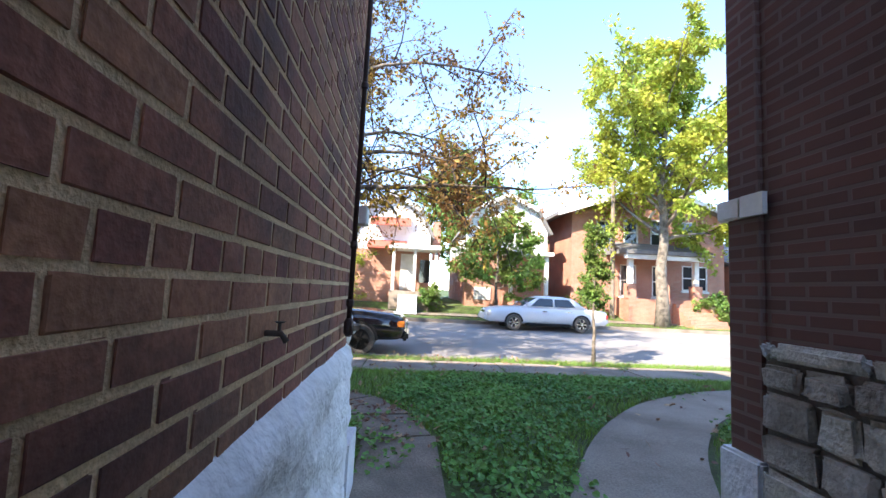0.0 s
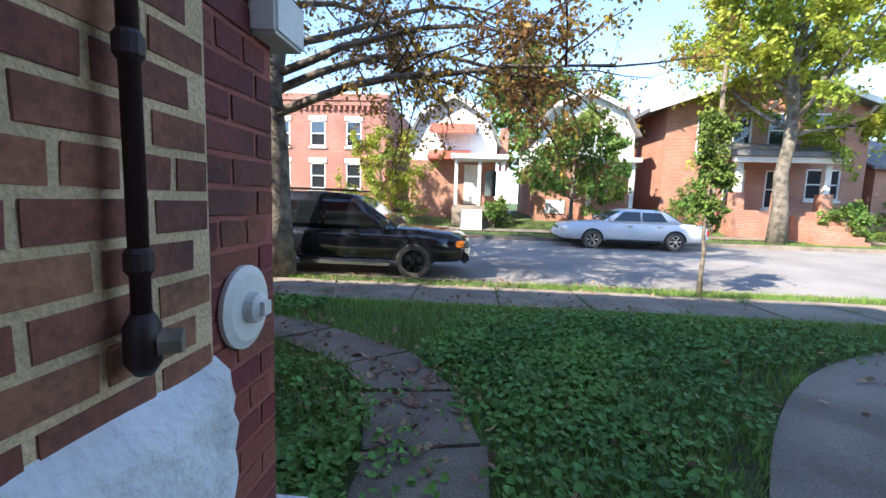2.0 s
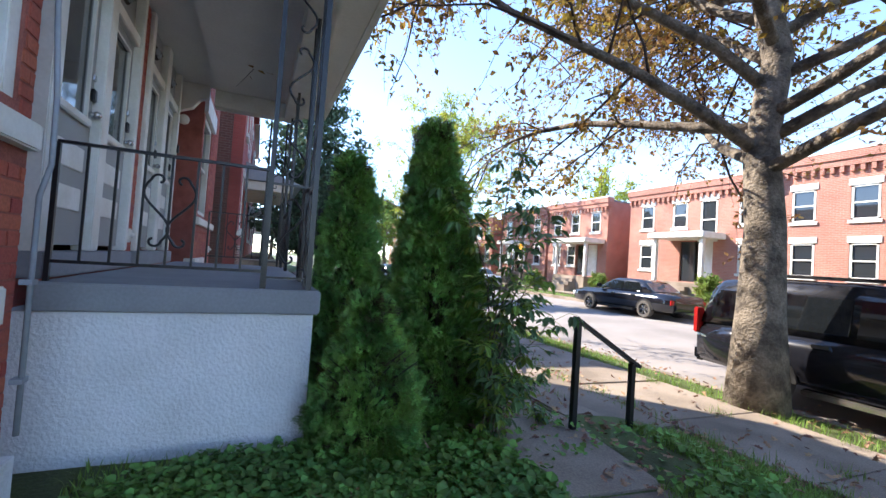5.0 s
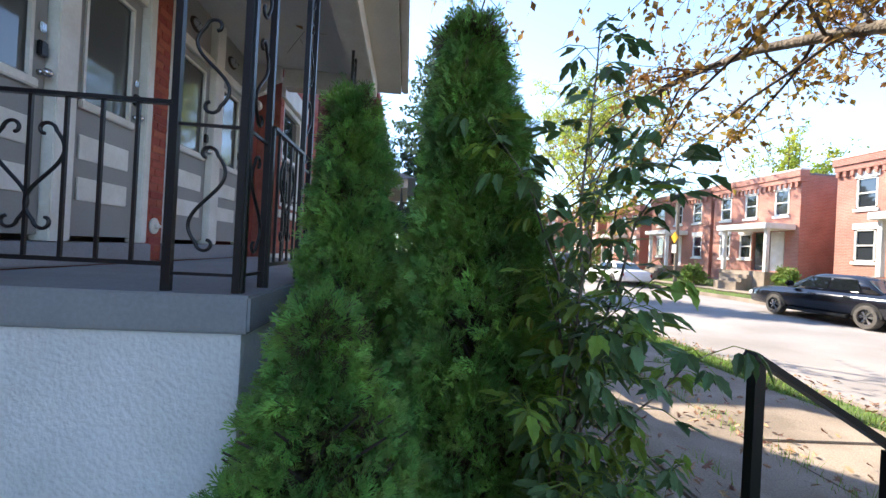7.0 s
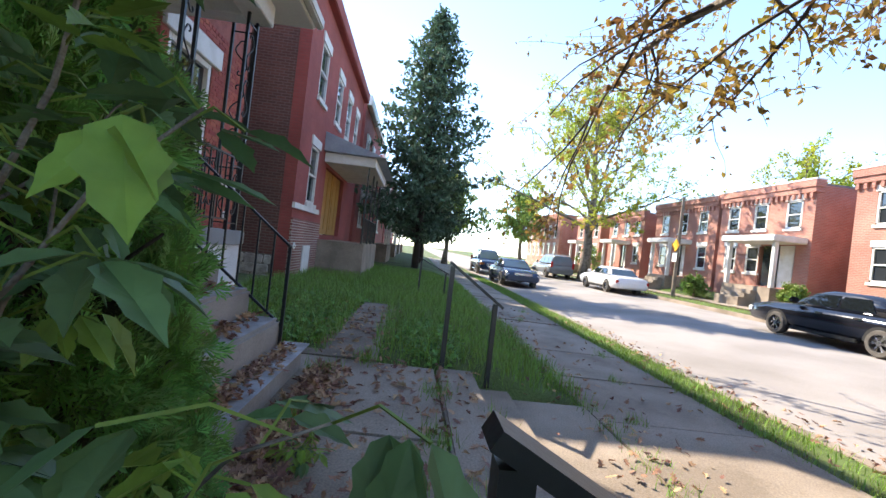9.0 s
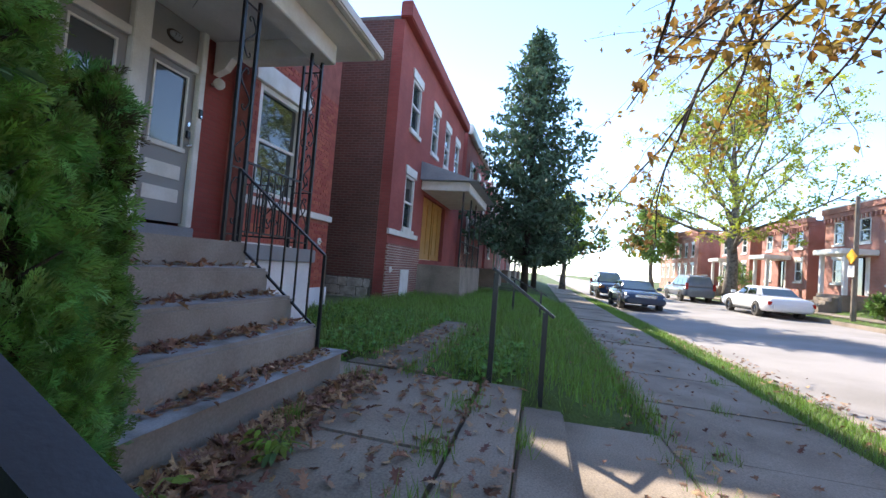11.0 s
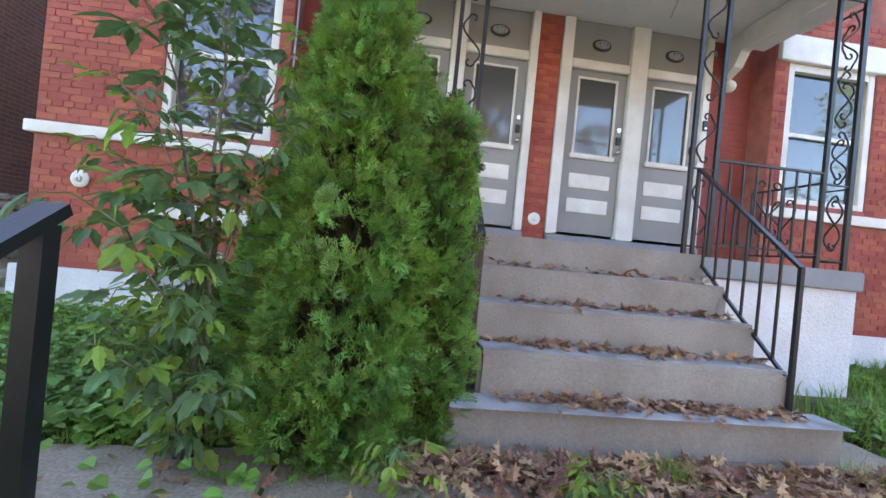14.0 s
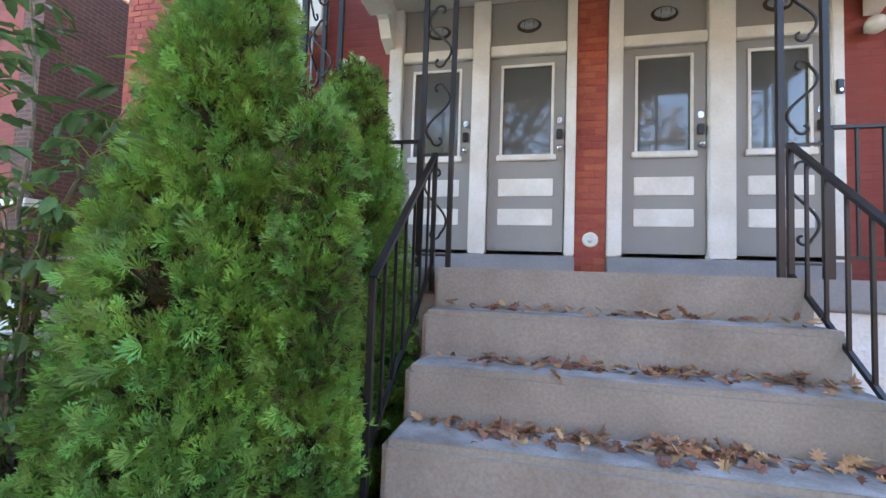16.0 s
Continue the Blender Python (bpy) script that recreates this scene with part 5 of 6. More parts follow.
def tree(name, label, base, height, r0, fork, spread, leaf, n_leaf, size, seed, limbs=12, droop=-0.05, subs=7, twigs=5, rise=0.7, bark="bark", group="", lean=(0, 0), sag=None):
    rng = random.Random(seed); base = Vector(base)
    e = thing(name, base, label, "tree", group)
    bm = bmesh.new(); bm2 = bmesh.new(); tips = []
    top = base + Vector((lean[0], lean[1], height * .86))
    n = 9; tr = []
    for i in range(n + 1):
        a = i / n
        tr.append(base.lerp(top, a) + Vector((rng.uniform(-1, 1), rng.uniform(-1, 1), 0)) * r0 * .35 * (0 if i < 2 else 1) * (1 + a))
    tr[0].z -= .15
    rad = [r0 * (1.35 if i == 0 else 1.08 if i == 1 else 1) * (1 - .86 * (i / n) ** 1.1) for i in range(n + 1)]
    tube(bm, tr, rad, 12)
    for k in range(limbs):
        a = fork / height / .86 + (1 - fork / height / .86) * (k / limbs) ** 1.15 * .93
        f = a * n; i = min(int(f), n - 1); p = tr[i].lerp(tr[i + 1], f - i)
        az = k * 2.4 + rng.uniform(-.4, .4)
        up = rise * (.55 + 1.1 * (k / limbs)) + rng.uniform(-.12, .12)
        L = spread * (1.0 - .5 * (k / limbs) ** 2) * rng.uniform(.85, 1.15)
        d = Vector((math.cos(az), math.sin(az), up))
        limb = wander(rng, p, d, L, 7, .16, droop)
        rl = max(.015, r0 * .34 * (1 - .5 * k / limbs))
        part("limb", tube(bmesh.new(), limb, [rl * (1 - .85 * j / 7) for j in range(8)], 7), M[bark], e, smooth=True)
        for s in range(subs):
            g = rng.uniform(.22, 1) * 7; j = min(int(g), 6); q = limb[j].lerp(limb[j + 1], g - j)
            dd = (limb[j + 1] - limb[j]).normalized() * .6 + rand_unit(rng) * .8
            sl = L * rng.uniform(.2, .42)
            sub = wander(rng, q, dd, sl, 4, .25, droop * 1.5 if sag is None else sag)
            tube(bm2, sub, [rl * .2 * (1 - .7 * j2 / 4) + .004 for j2 in range(5)], 5)
            for w in range(twigs):
                g2 = rng.uniform(.15, 1) * 4; j2 = min(int(g2), 3); q2 = sub[j2].lerp(sub[j2 + 1], g2 - j2)
                tw = wander(rng, q2, (sub[j2 + 1] - sub[j2]).normalized() * .5 + rand_unit(rng), sl * rng.uniform(.25, .55), 3, .3, droop * 2 if sag is None else sag)
                tube(bm2, tw, [.007, .005, .004, .003], 3, cap=False)
                tips.append(tw)
    part("trunk", bm, M[bark], e, smooth=True)
    part("branchwork", bm2, M["bark_dark"], e, smooth=True, kind="stuff")
    pts = []
    for i in range(n_leaf):
        tw = tips[rng.randrange(len(tips))]
        g = rng.uniform(.1, 3); j = min(int(g), 2)
        pts.append(tw[j].lerp(tw[j + 1], g - j) + rand_unit(rng) * size * rng.uniform(0, 1.6))
    v, f = leaf_cloud(pts, size, rng)
    joined("crown", v, f, M[leaf], e, "", "stuff")
    return e

tree("pin_oak", "large pin oak with sparse rust and yellow autumn leaves", (-3.2, 7.95, -0.55), 13, .31, 3.3, 6.8, "oak_leaf", 72000, .105, 11, limbs=34, droop=-.04, subs=15, twigs=10, rise=.7, sag=-.11)
tree("street_sapling", "young street tree with thin trunk and light green leaves", (5.62, 8.0, -0.55), 4.0, .045, 1.3, .62, "leaf_grn", 3800, .085, 3, limbs=18, droop=.08, subs=5, twigs=4, rise=1.1)
tree("shade_tree", "tall yellow-green street tree across the road", (13.6, 18.0, -0.3), 15, .30, 4.4, 6.6, "leaf_yel", 42000, .22, 21, limbs=20, droop=-.02, subs=10, twigs=7, rise=.9)
tree("leafy_tree", "green leafy tree before the gambrel house", (5.4, 19.3, -0.3), 5.2, .10, 1.5, 2.9, "leaf_grn", 13000, .19, 31, limbs=14, droop=-.02, subs=7, twigs=5, rise=.7)
tree("leafy_tree", "pale green spreading tree before the brick row houses", (-3.6, 19.4, -0.3), 4.6, .10, .8, 2.6, "leaf_yel", 8000, .13, 32, limbs=16, droop=-.02, subs=7, twigs=5, rise=.6)
tree("leafy_tree", "tall green tree behind the houses", (4.6, 33, .4), 11.5, .3, 3, 5.6, "leaf_grn", 22000, .3, 33, limbs=16, droop=0, subs=8, twigs=5, rise=.9)
tree("leafy_tree", "tall green tree behind the houses", (10.0, 36, .4), 10.5, .3, 3, 3.8, "leaf_grn", 9000, .3, 34, limbs=14, droop=0, subs=8, twigs=5, rise=.9)
tree("leafy_tree", "green tree behind the row houses", (-9.0, 38, .4), 9.5, .3, 3, 4, "leaf_yel", 8000, .3, 35, limbs=14, droop=0, subs=7, twigs=5, rise=.9)
tree("street_tree", "half-bare tall street tree with yellow-green leaves", (-36, 17.9, -0.35), 15, .42, 3.5, 9.0, "leaf_yel", 22000, .20, 41, limbs=20, droop=-.01, subs=10, twigs=6, rise=1.1)
tree("street_tree", "bare-branched tree behind the row houses", (-33, 34, .3), 11, .35, 3, 5.5, "leaf_yel", 5000, .25, 42, limbs=16, droop=-.01, subs=9, twigs=5, rise=1.0)
tree("street_tree", "green tree by the pavement down the street", (-43, 6.9, -.5), 9, .25, 2.5, 3.5, "leaf_grn", 9000, .28, 43, limbs=14, droop=0, subs=7, twigs=5, rise=.9)
tree("street_tree", "green tree far down the street", (-58, 18, -.3), 10, .3, 3, 4.5, "leaf_grn", 8000, .35, 44, limbs=14, droop=0, subs=7, twigs=5, rise=.9)
for k, (bx, by, bs) in enumerate(((-12.0, 19.8, 1.0), (-19.3, 20.3, .8), (-25.0, 19.8, .8), (17.0, 18.9, 1.2), (19.6, 19.6, 1.2), (10.9, 20.4, 1.3), (-40, 20, 1.8), (1.9, 20.3, .9))):
    tree("garden_bush", "round green garden bush by a house front", (bx, by, gz(by)), 1.5 * bs, .05, .15, .85 * bs, "leaf_grn", 2200, .13, 50 + k, limbs=14, droop=0, subs=5, twigs=4, rise=.7, group="garden bushes")

def conifer(base, height, r, seed):
    rng = random.Random(seed); base = Vector(base)
    e = thing("conifer", base, "tall dark blue-green conifer beside the pavement", "tree")
    part("trunk", tube(bmesh.new(), [base - Vector((0, 0, .1)), base + Vector((.1, 0, height * .5)), base + Vector((0, .1, height))], [.2, .13, .02], 8), M["bark_dark"], e, smooth=True)
    bm = bmesh.new(); pts = []
    n = 210
    for k in range(n):
        a = k / n; z = 1.6 + (height - 1.8) * a
        az = k * 2.4; L = r * (1 - a) ** .75 * rng.uniform(.55, 1.2) + .2
        b = wander(rng, base + Vector((0, 0, z)), (math.cos(az), math.sin(az), .18), L, 4, .14, .03)
        tube(bm, b, [.03, .022, .015, .01, .005], 4, cap=False)
        for q in range(int(95 * L / r) + 16):
            g = rng.uniform(.6, 4); j = min(int(g), 3)
            pts.append(b[j].lerp(b[j + 1], g - j) + rand_unit(rng) * rng.uniform(.05, .38) * Vector((1, 1, .6)).length * .6)
    part("branchwork", bm, M["bark_dark"], e, kind="stuff")
    v, f = leaf_cloud(pts, .3, rng, .2, .3, .45)
    joined("needles", v, f, M["leaf_con"], e, "", "stuff")
conifer((-24.8, 4.0, -.4), 14, 4.3, 61)
conifer((-33, 4.4, -.4), 8.5, 2.4, 62)

# arborvitae: columns of flat scaly sprays
def spray_shape(rng):
    """One flat fan of scaly fingers in the xz plane, about 1 long."""
    v, f = [Vector((0, 0, 0))], []
    def finger(at, a, L, w):
        d = Vector((math.sin(a), 0, math.cos(a))); s = Vector((-d.z, 0, d.x)); p = v[at]; k = len(v)
        v.extend([p + d * L * .62 - s * w, p + d * L, p + d * L * .62 + s * w]); f.append((at, k, k + 1, k + 2))
        return k
    for i in range(5):
        a = (i - 2) * .4 + rng.uniform(-.12, .12); L = (1 - .17 * abs(i - 2)) * rng.uniform(.75, 1.1)
        k = finger(0, a, L, .05)
        finger(k, a + rng.uniform(.35, .6), L * rng.uniform(.32, .5), .045); finger(k + 2, a - rng.uniform(.35, .6), L * rng.uniform(.32, .5), .045)
    return v, f

def arborvitae(base, height, radius, seed, n, size, label, taper=.62, lean=(0, 0)):
    rng = random.Random(seed); base = Vector(base); lean = Vector((*lean, 0))
    e = thing("arborvitae", base, label, "evergreen shrub", "arborvitae by the porch")
    shapes = [spray_shape(rng) for _ in range(8)]
    part("trunk", tube(bmesh.new(), [base - Vector((0, 0, .1)), base + lean * .9 + Vector((0, 0, height * .9))], [.06, .015], 7), M["bark_dark"], e)
    bm = bmesh.new(); skin, core = ([], []), ([], [])
    lobes = [(rng.uniform(0, 6.28), rng.uniform(.05, .9), rng.uniform(.06, .2)) for _ in range(40)]
    def rad_at(az, h):
        r = radius * (.72 + .28 * min(1, h / .2)) * max(.0, 1 - max(0, h - .15) / .87) ** taper
        for la, lh, lr in lobes:
            da = (az - la + math.pi) % (2 * math.pi) - math.pi
            r += lr * radius * .8 * math.exp(-(da / .34) ** 2 - ((h - lh) / .06) ** 2) * (1 - .5 * h)
        return r
    up = Vector((0, 0, 1))
    for c in range(n // 22):
        h = rng.random() ** 1.12 * .985; az = rng.uniform(0, 6.283)
        o = Vector((math.cos(az), math.sin(az), 0)); tg = Vector((-o.y, o.x, 0))
        # deep clumps take the brown that paints shade into the gaps
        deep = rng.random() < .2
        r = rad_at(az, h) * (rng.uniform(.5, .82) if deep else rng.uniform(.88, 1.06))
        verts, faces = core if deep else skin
        cs = size * rng.uniform(.75, 1.35)
        q0 = base + lean * h + o * max(0, r - cs * 1.3) + Vector((0, 0, .06 + h * height - cs * .9))
        axis = (o + up * rng.uniform(.25, 1.2) + tg * rng.uniform(-.5, .5)).normalized()
        plane = tg * rng.uniform(-.6, .9) + o * rng.uniform(-.2, .7) + up * rng.uniform(-.3, .3) + rand_unit(rng) * .35
        for k in range(22):
            d = (axis + rand_unit(rng) * .75).normalized()
            p = q0 + d * cs * rng.uniform(.1, .95)
            sx = d.cross(plane + rand_unit(rng) * .45)
            if sx.length < .05: continue
            sx.normalize(); ny = sx.cross(d)
            sv, sf = shapes[rng.randrange(8)]; s = cs * rng.uniform(.32, .58); k0 = len(verts)
            bend = rng.uniform(-.1, .4)
            verts += [p + (sx * q.x + d * q.z - ny * bend * q.z * q.z) * s for q in sv]
            faces += [tuple(i + k0 for i in ff) for ff in sf]
    for k in range(80):
        az = k * 2.4; h = .05 + .85 * (k / 80)
        o = Vector((math.cos(az), math.sin(az), .8)); q = base + lean * h + up * h * height * .8
        tube(bm, [q, q + o * rad_at(az, h) * .75], [.012, .004], 4, cap=False)
    part("branchwork", bm, M["bark_dark"], e, kind="stuff")
    joined("foliage", *skin, M["cedar"], e, "", "stuff")
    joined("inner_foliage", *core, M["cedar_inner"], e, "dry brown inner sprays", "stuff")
arborvitae((-3.08, 2.90, -.32), 2.72, .57, 71, 24000, .145, "tall conical green arborvitae beside the porch steps", .44, (.03, -.18))
arborvitae((-3.40, 2.12, -.3), 2.34, .49, 72, 15000, .14, "smaller arborvitae against the white porch wall", .48, (.08, -.08))
arborvitae((-2.48, 2.08, -.3), 1.15, .50, 73, 9000, .14, "low arborvitae growth against the porch corner", .5)
arborvitae((-3.50, 2.84, -.32), 1.80, .31, 74, 8000, .14, "shorter arborvitae leaning over the porch steps", .42, (-.06, .02))

def lobed_leaf(L, W, lobes):
    """An outline with pointed teeth, base at the origin, along +y."""
    pts = [(0, 0)]
    for s in (1, -1):
        side = []
        for i in range(1, lobes * 2 + 1):
            a = i / (lobes * 2 + 1)
            w = W * math.sin(math.pi * a ** .75) * (1.0 if i % 2 else .72)
            side.append((s * w, L * a))
        pts += side if s > 0 else []
        if s > 0: pts.append((0, L))
        else: pts += side[::-1]
    return pts

def leaf_mesh_at(verts, faces, outline, m, cup):
    k = len(verts); L = max(p[1] for p in outline)
    mid = [m @ Vector((0, L * .5, -cup * .2))]
    verts += [m @ Vector((x, y, cup * (abs(x) * .5) - cup * .5 * y * y / L)) for x, y in outline] + mid
    n = len(outline)
    for i in range(n): faces.append((k + i, k + (i + 1) % n, k + n))

def leafy_stems(e, rng, base, stems):
    """Stems from the base to their tips, with drooping compound leaves; a stem: start height, tip, radius, leaf clusters, where they begin, leaf length, share of light leaves."""
    V = {"broad": ([], []), "broad_light": ([], [])}
    narrow, wide = lobed_leaf(1, .24, 3), lobed_leaf(1, .32, 3)
    for z0, tip, r, count, begin, size0, light in stems:
        tip = Vector(tip); p0 = base + Vector((rng.uniform(-.1, .1), rng.uniform(-.1, .1), z0)); run = tip - p0
        pts = [p0] + [p0 + Vector((run.x * a ** 1.5, run.y * a ** 1.5, run.z * (a + .12 * math.sin(math.pi * a)))) + rand_unit(rng) * .025 for a in (j / 7 for j in range(1, 8))]
        part("stem", tube(bmesh.new(), pts, [r * (1 - .75 * j / 7) for j in range(8)], 6), M["bark"], e, smooth=True)
        for q in range(count):
            g = begin * 7 + (7 - begin * 7) * (q + rng.random()) / count; g = min(g, 6.99); j = int(g); p = pts[j].lerp(pts[j + 1], g - j)
            az = q * 2.4 + rng.uniform(-.5, .5); d = Vector((math.cos(az), math.sin(az), rng.uniform(-.1, .55))).normalized()
            p2 = p + d * rng.uniform(.08, .22) * (size0 / .1)
            part("petiole", tube(bmesh.new(), [p, p.lerp(p2, .5) + Vector((0, 0, .03)), p2], .0025, 3, cap=False), M["broad_light"], e)
            key = "broad_light" if rng.random() < light else "broad"
            nl = rng.choice((3, 5, 5)); size = size0 * rng.uniform(.75, 1.3); droop = rng.uniform(-.95, .1)
            for c in range(nl):
                back = abs(c - (nl - 1) / 2)
                m = Matrix.Translation(p2 - d * .03 * back) @ Euler((droop + rng.uniform(-.25, .25), rng.uniform(-.35, .35), az - math.pi / 2 + (c - (nl - 1) / 2) * .72)).to_matrix().to_4x4() @ Matrix.Scale(size * (1.15 - .14 * back), 4)
                leaf_mesh_at(*V[key], wide if nl == 3 else narrow, m, rng.uniform(.15, .6))
    for key, (v, f) in V.items():
        if v: joined("foliage", v, f, M[key], e, "large toothed leaves", "stuff")

def broad_bush():
    rng = random.Random(81); base = Vector((-2.52, 3.15, -.32))
    e = thing("box_elder_sapling", base, "wild sapling and vines with large dark green leaves", "shrub")
    leafy_stems(e, rng, base, [
        (0, (-2.46, 3.20, 2.1), .012, 15, .66, .10, .05),
        (0, (-2.30, 3.50, 1.60), .010, 13, .72, .105, .05),
        (.5, (-1.96, 3.02, 1.33), .007, 12, .6, .075, .5),
        (.4, (-2.02, 3.12, .98), .006, 12, .5, .075, .45),
        (.1, (-2.24, 3.26, .86), .010, 30, .3, .105, .1),
        (0, (-2.44, 3.02, 1.02), .010, 18, .55, .085, .75),
        (.1, (-2.52, 3.56, 1.05), .009, 24, .3, .09, .1),
        (.3, (-2.62, 3.45, 1.6), .008, 16, .5, .09, .1),
        (0, (-2.46, 3.82, .72), .008, 12, .5, .10, .3),
        (0, (-2.74, 3.25, 1.0), .010, 24, .2, .085, .2),
        (.6, (-2.98, 3.26, 1.22), .006, 10, .6, .07, .2),
        (0, (-2.28, 2.86, .55), .008, 22, .2, .08, .35),
        (0, (-2.2, 3.3, .3), .008, 20, .2, .075, .35),
        (0, (-2.62, 3.5, .4), .008, 24, .1, .07, .3),
        (0, (-2.0, 3.0, .35), .007, 26, .1, .07, .4),
        (0, (-2.35, 3.6, .25), .007, 24, .1, .07, .4),
        (0, (-2.75, 3.55, .15), .007, 20, .1, .07, .3),
        (.9, (-2.75, 2.75, 1.75), .008, 18, .4, .10, .1)])
broad_bush()
def pokeweed(x, y, z, h, seed, label):
    rng = random.Random(seed); base = Vector((x, y, z))
    e = thing("weed_plant", base, label, "weed", "weeds by the steps")
    leafy_stems(e, rng, base, [(0, base + Vector((rng.uniform(-.12, .12), rng.uniform(-.1, .14), h * k)), .006, 6, .3, .058, .7) for k in (1, .8, .6)])
pokeweed(-3.40, 3.40, -.32, .26, 5, "bright green broad-leaved weed before the arborvitae")
pokeweed(-4.25, 3.35, -.32, .14, 6, "low green weed among the fallen leaves")
pokeweed(-2.75, 3.85, -.34, .18, 7, "low green weed beside the handrail")

# lawn grass, weeds and fallen leaves
def on_path(x, y):
    if 0.5 < x < 1.22 and y < 1.5: return True
    if any((Vector((x, y)) - p).length < .27 for p in BEND): return True
    if -10.2 < x < -1.5 and 2.55 < y < 4.65 and not (x < -6.4 and (y < 3.05 or y > 3.5)) and not (x > -2.87 and y < 3.15): return True
    if SX0 - .05 < x < SX1 and y < 1.9 or -5.95 < x < -3.6 and y < 3.1: return True
    if -6.5 < x < -2.8 and 4.2 < y < 5.85: return True
    c = Vector((x, y)); return any((c - p).length < .5 for p in ARC)
ARC_C = [(2.15, -3), (2.25, -.6), (2.75, .6), (3.5, 1.7), (4.45, 2.65), (5.8, 3.4), (7.6, 3.75), (10, 3.85), (14, 3.85)]
ARC = []
for a, b in zip(ARC_C, ARC_C[1:]):
    n = max(2, int((Vector(b) - Vector(a)).length / .25))
    ARC += [Vector(a).lerp(Vector(b), i / n) for i in range(n)]
BEND = [Vector(a).lerp(Vector(b), k / 5) for a, b in zip([(.85, 1.3), (.7, 1.95), (.3, 2.6), (-.55, 3.2)], [(.7, 1.95), (.3, 2.6), (-.55, 3.2), (-1.5, 3.6)]) for k in range(6)]
def blades(name, label, n, region, hmin, hmax, seed, material, keep=lambda x, y, r: True):
    rng = random.Random(seed); verts, faces = [], []
    while n > 0:
        x, y = rng.uniform(region[0], region[1]), rng.uniform(region[2], region[3]); n -= 1
        if on_path(x, y) or not keep(x, y, rng): continue
        h = rng.uniform(hmin, hmax); a = rng.uniform(0, 6.28); w = rng.uniform(.002, .0045) * (1 + h * 3); ln = rng.uniform(.2, .9) * h
        z = gz(y, x) - .005; dx, dy = math.cos(a), math.sin(a); k = len(verts)
        verts += [(x - dy * w, y + dx * w, z), (x + dy * w, y - dx * w, z), (x + dx * ln * .4 + dy * w * .7, y + dy * ln * .4 - dx * w * .7, z + h * .65), (x + dx * ln * .4 - dy * w * .7, y + dy * ln * .4 + dx * w * .7, z + h * .65), (x + dx * ln, y + dy * ln, z + h)]
        faces += [(k, k + 1, k + 2, k + 3), (k + 3, k + 2, k + 4)]
    joined(name, verts, faces, M[material], None, label, "stuff", "grass")
blades("grass", "short green lawn grass in the shade of the house", 76000, (-2.6, 9, .45, 5.85), .04, .11, 91, "grass")
blades("grass", "lawn grass farther along the front yards", 9000, (9, 22, -.3, 5.85), .05, .11, 92, "grass")
blades("grass", "long unmown grass beside the entry path", 38000, (-22, -6.4, .6, 5.95), .08, .24, 93, "grass")
blades("grass", "sunlit strip of grass between pavement and kerb", 26000, (-30, 14, 7.55, 8.3), .04, .13, 94, "grass", lambda x, y, r: r.random() < (.95 if x < -6 or x > 2 else .3))
blades("grass", "lawns before the houses across the street", 26000, (-34, 26, 17.2, 21.5), .06, .16, 95, "grass", lambda x, y, r: not 18.6 < y < 20.05)

def weeds(name, label, n, spots, smin, smax, seed):
    rng = random.Random(seed); verts, faces = [], []
    for _ in range(n):
        cx, cy, rx, ry = rng.choice(spots)
        a = rng.uniform(0, 6.28); q = rng.random() ** .5
        x, y = cx + rx * q * math.cos(a), cy + ry * q * math.sin(a)
        if on_path(x, y) and rng.random() < .9: continue
        if x > -2.6 and x < EX + .06 and y < FY + .08: continue
        s = rng.uniform(smin, smax); z = gz(y, x) + rng.uniform(.02, .10)
        m = Matrix.Translation((x, y, z)) @ Euler((rng.uniform(-.6, .6), rng.uniform(-.6, .6), rng.uniform(0, 6.28))).to_matrix().to_4x4()
        o = [(0, 0), (s * .45, s * .2), (s * .5, s * .6), (0, s), (-s * .5, s * .6), (-s * .45, s * .2)]
        k = len(verts)
        verts += [m @ Vector((px, py, abs(px) * .35)) for px, py in o]
        faces += [(k, k + 1, k + 2, k + 3), (k, k + 3, k + 4, k + 5)]
    joined(name, verts, faces, M["weed"], None, label, "stuff", "weeds")
weeds("ground_cover", "dense broad-leaved ground cover at the house corner", 25000, [(-1.5, 1.05, 1.0, .7), (-2.0, 1.5, .6, .9), (3.5, 3.8, 2.0, .9), (5.5, 1.2, 1.6, 1.2), (2.3, 3.6, 1.6, 1.0), (-.6, 1.5, 1.7, .95), (-1.6, 1.9, 1.0, .9), (1.75, 1.0, .6, 1.8), (2.0, 2.4, 1.3, 1.0), (.5, .9, .5, .5), (1.6, 2.9, 1.0, .7)], .026, .058, 96)
weeds("ground_cover", "low weeds along the entry path and kerb", 9000, [(-1.7, 4.4, .9, .5), (-7.5, 2.5, 1.2, .5), (-7.6, 4.2, 1.2, .45), (-2.1, 2.5, .7, .6), (-1.9, 2.9, .6, .35), (-9.5, 2.3, 1.6, .9), (-4.7, 4.1, .5, .16), (-3.2, 3.3, .5, .12), (-6.1, 3.2, .25, .2), (-5.8, 4.2, .5, .12), (-2.5, 3.6, .6, .5), (-9, 1.2, 1.2, .5)], .03, .08, 97)

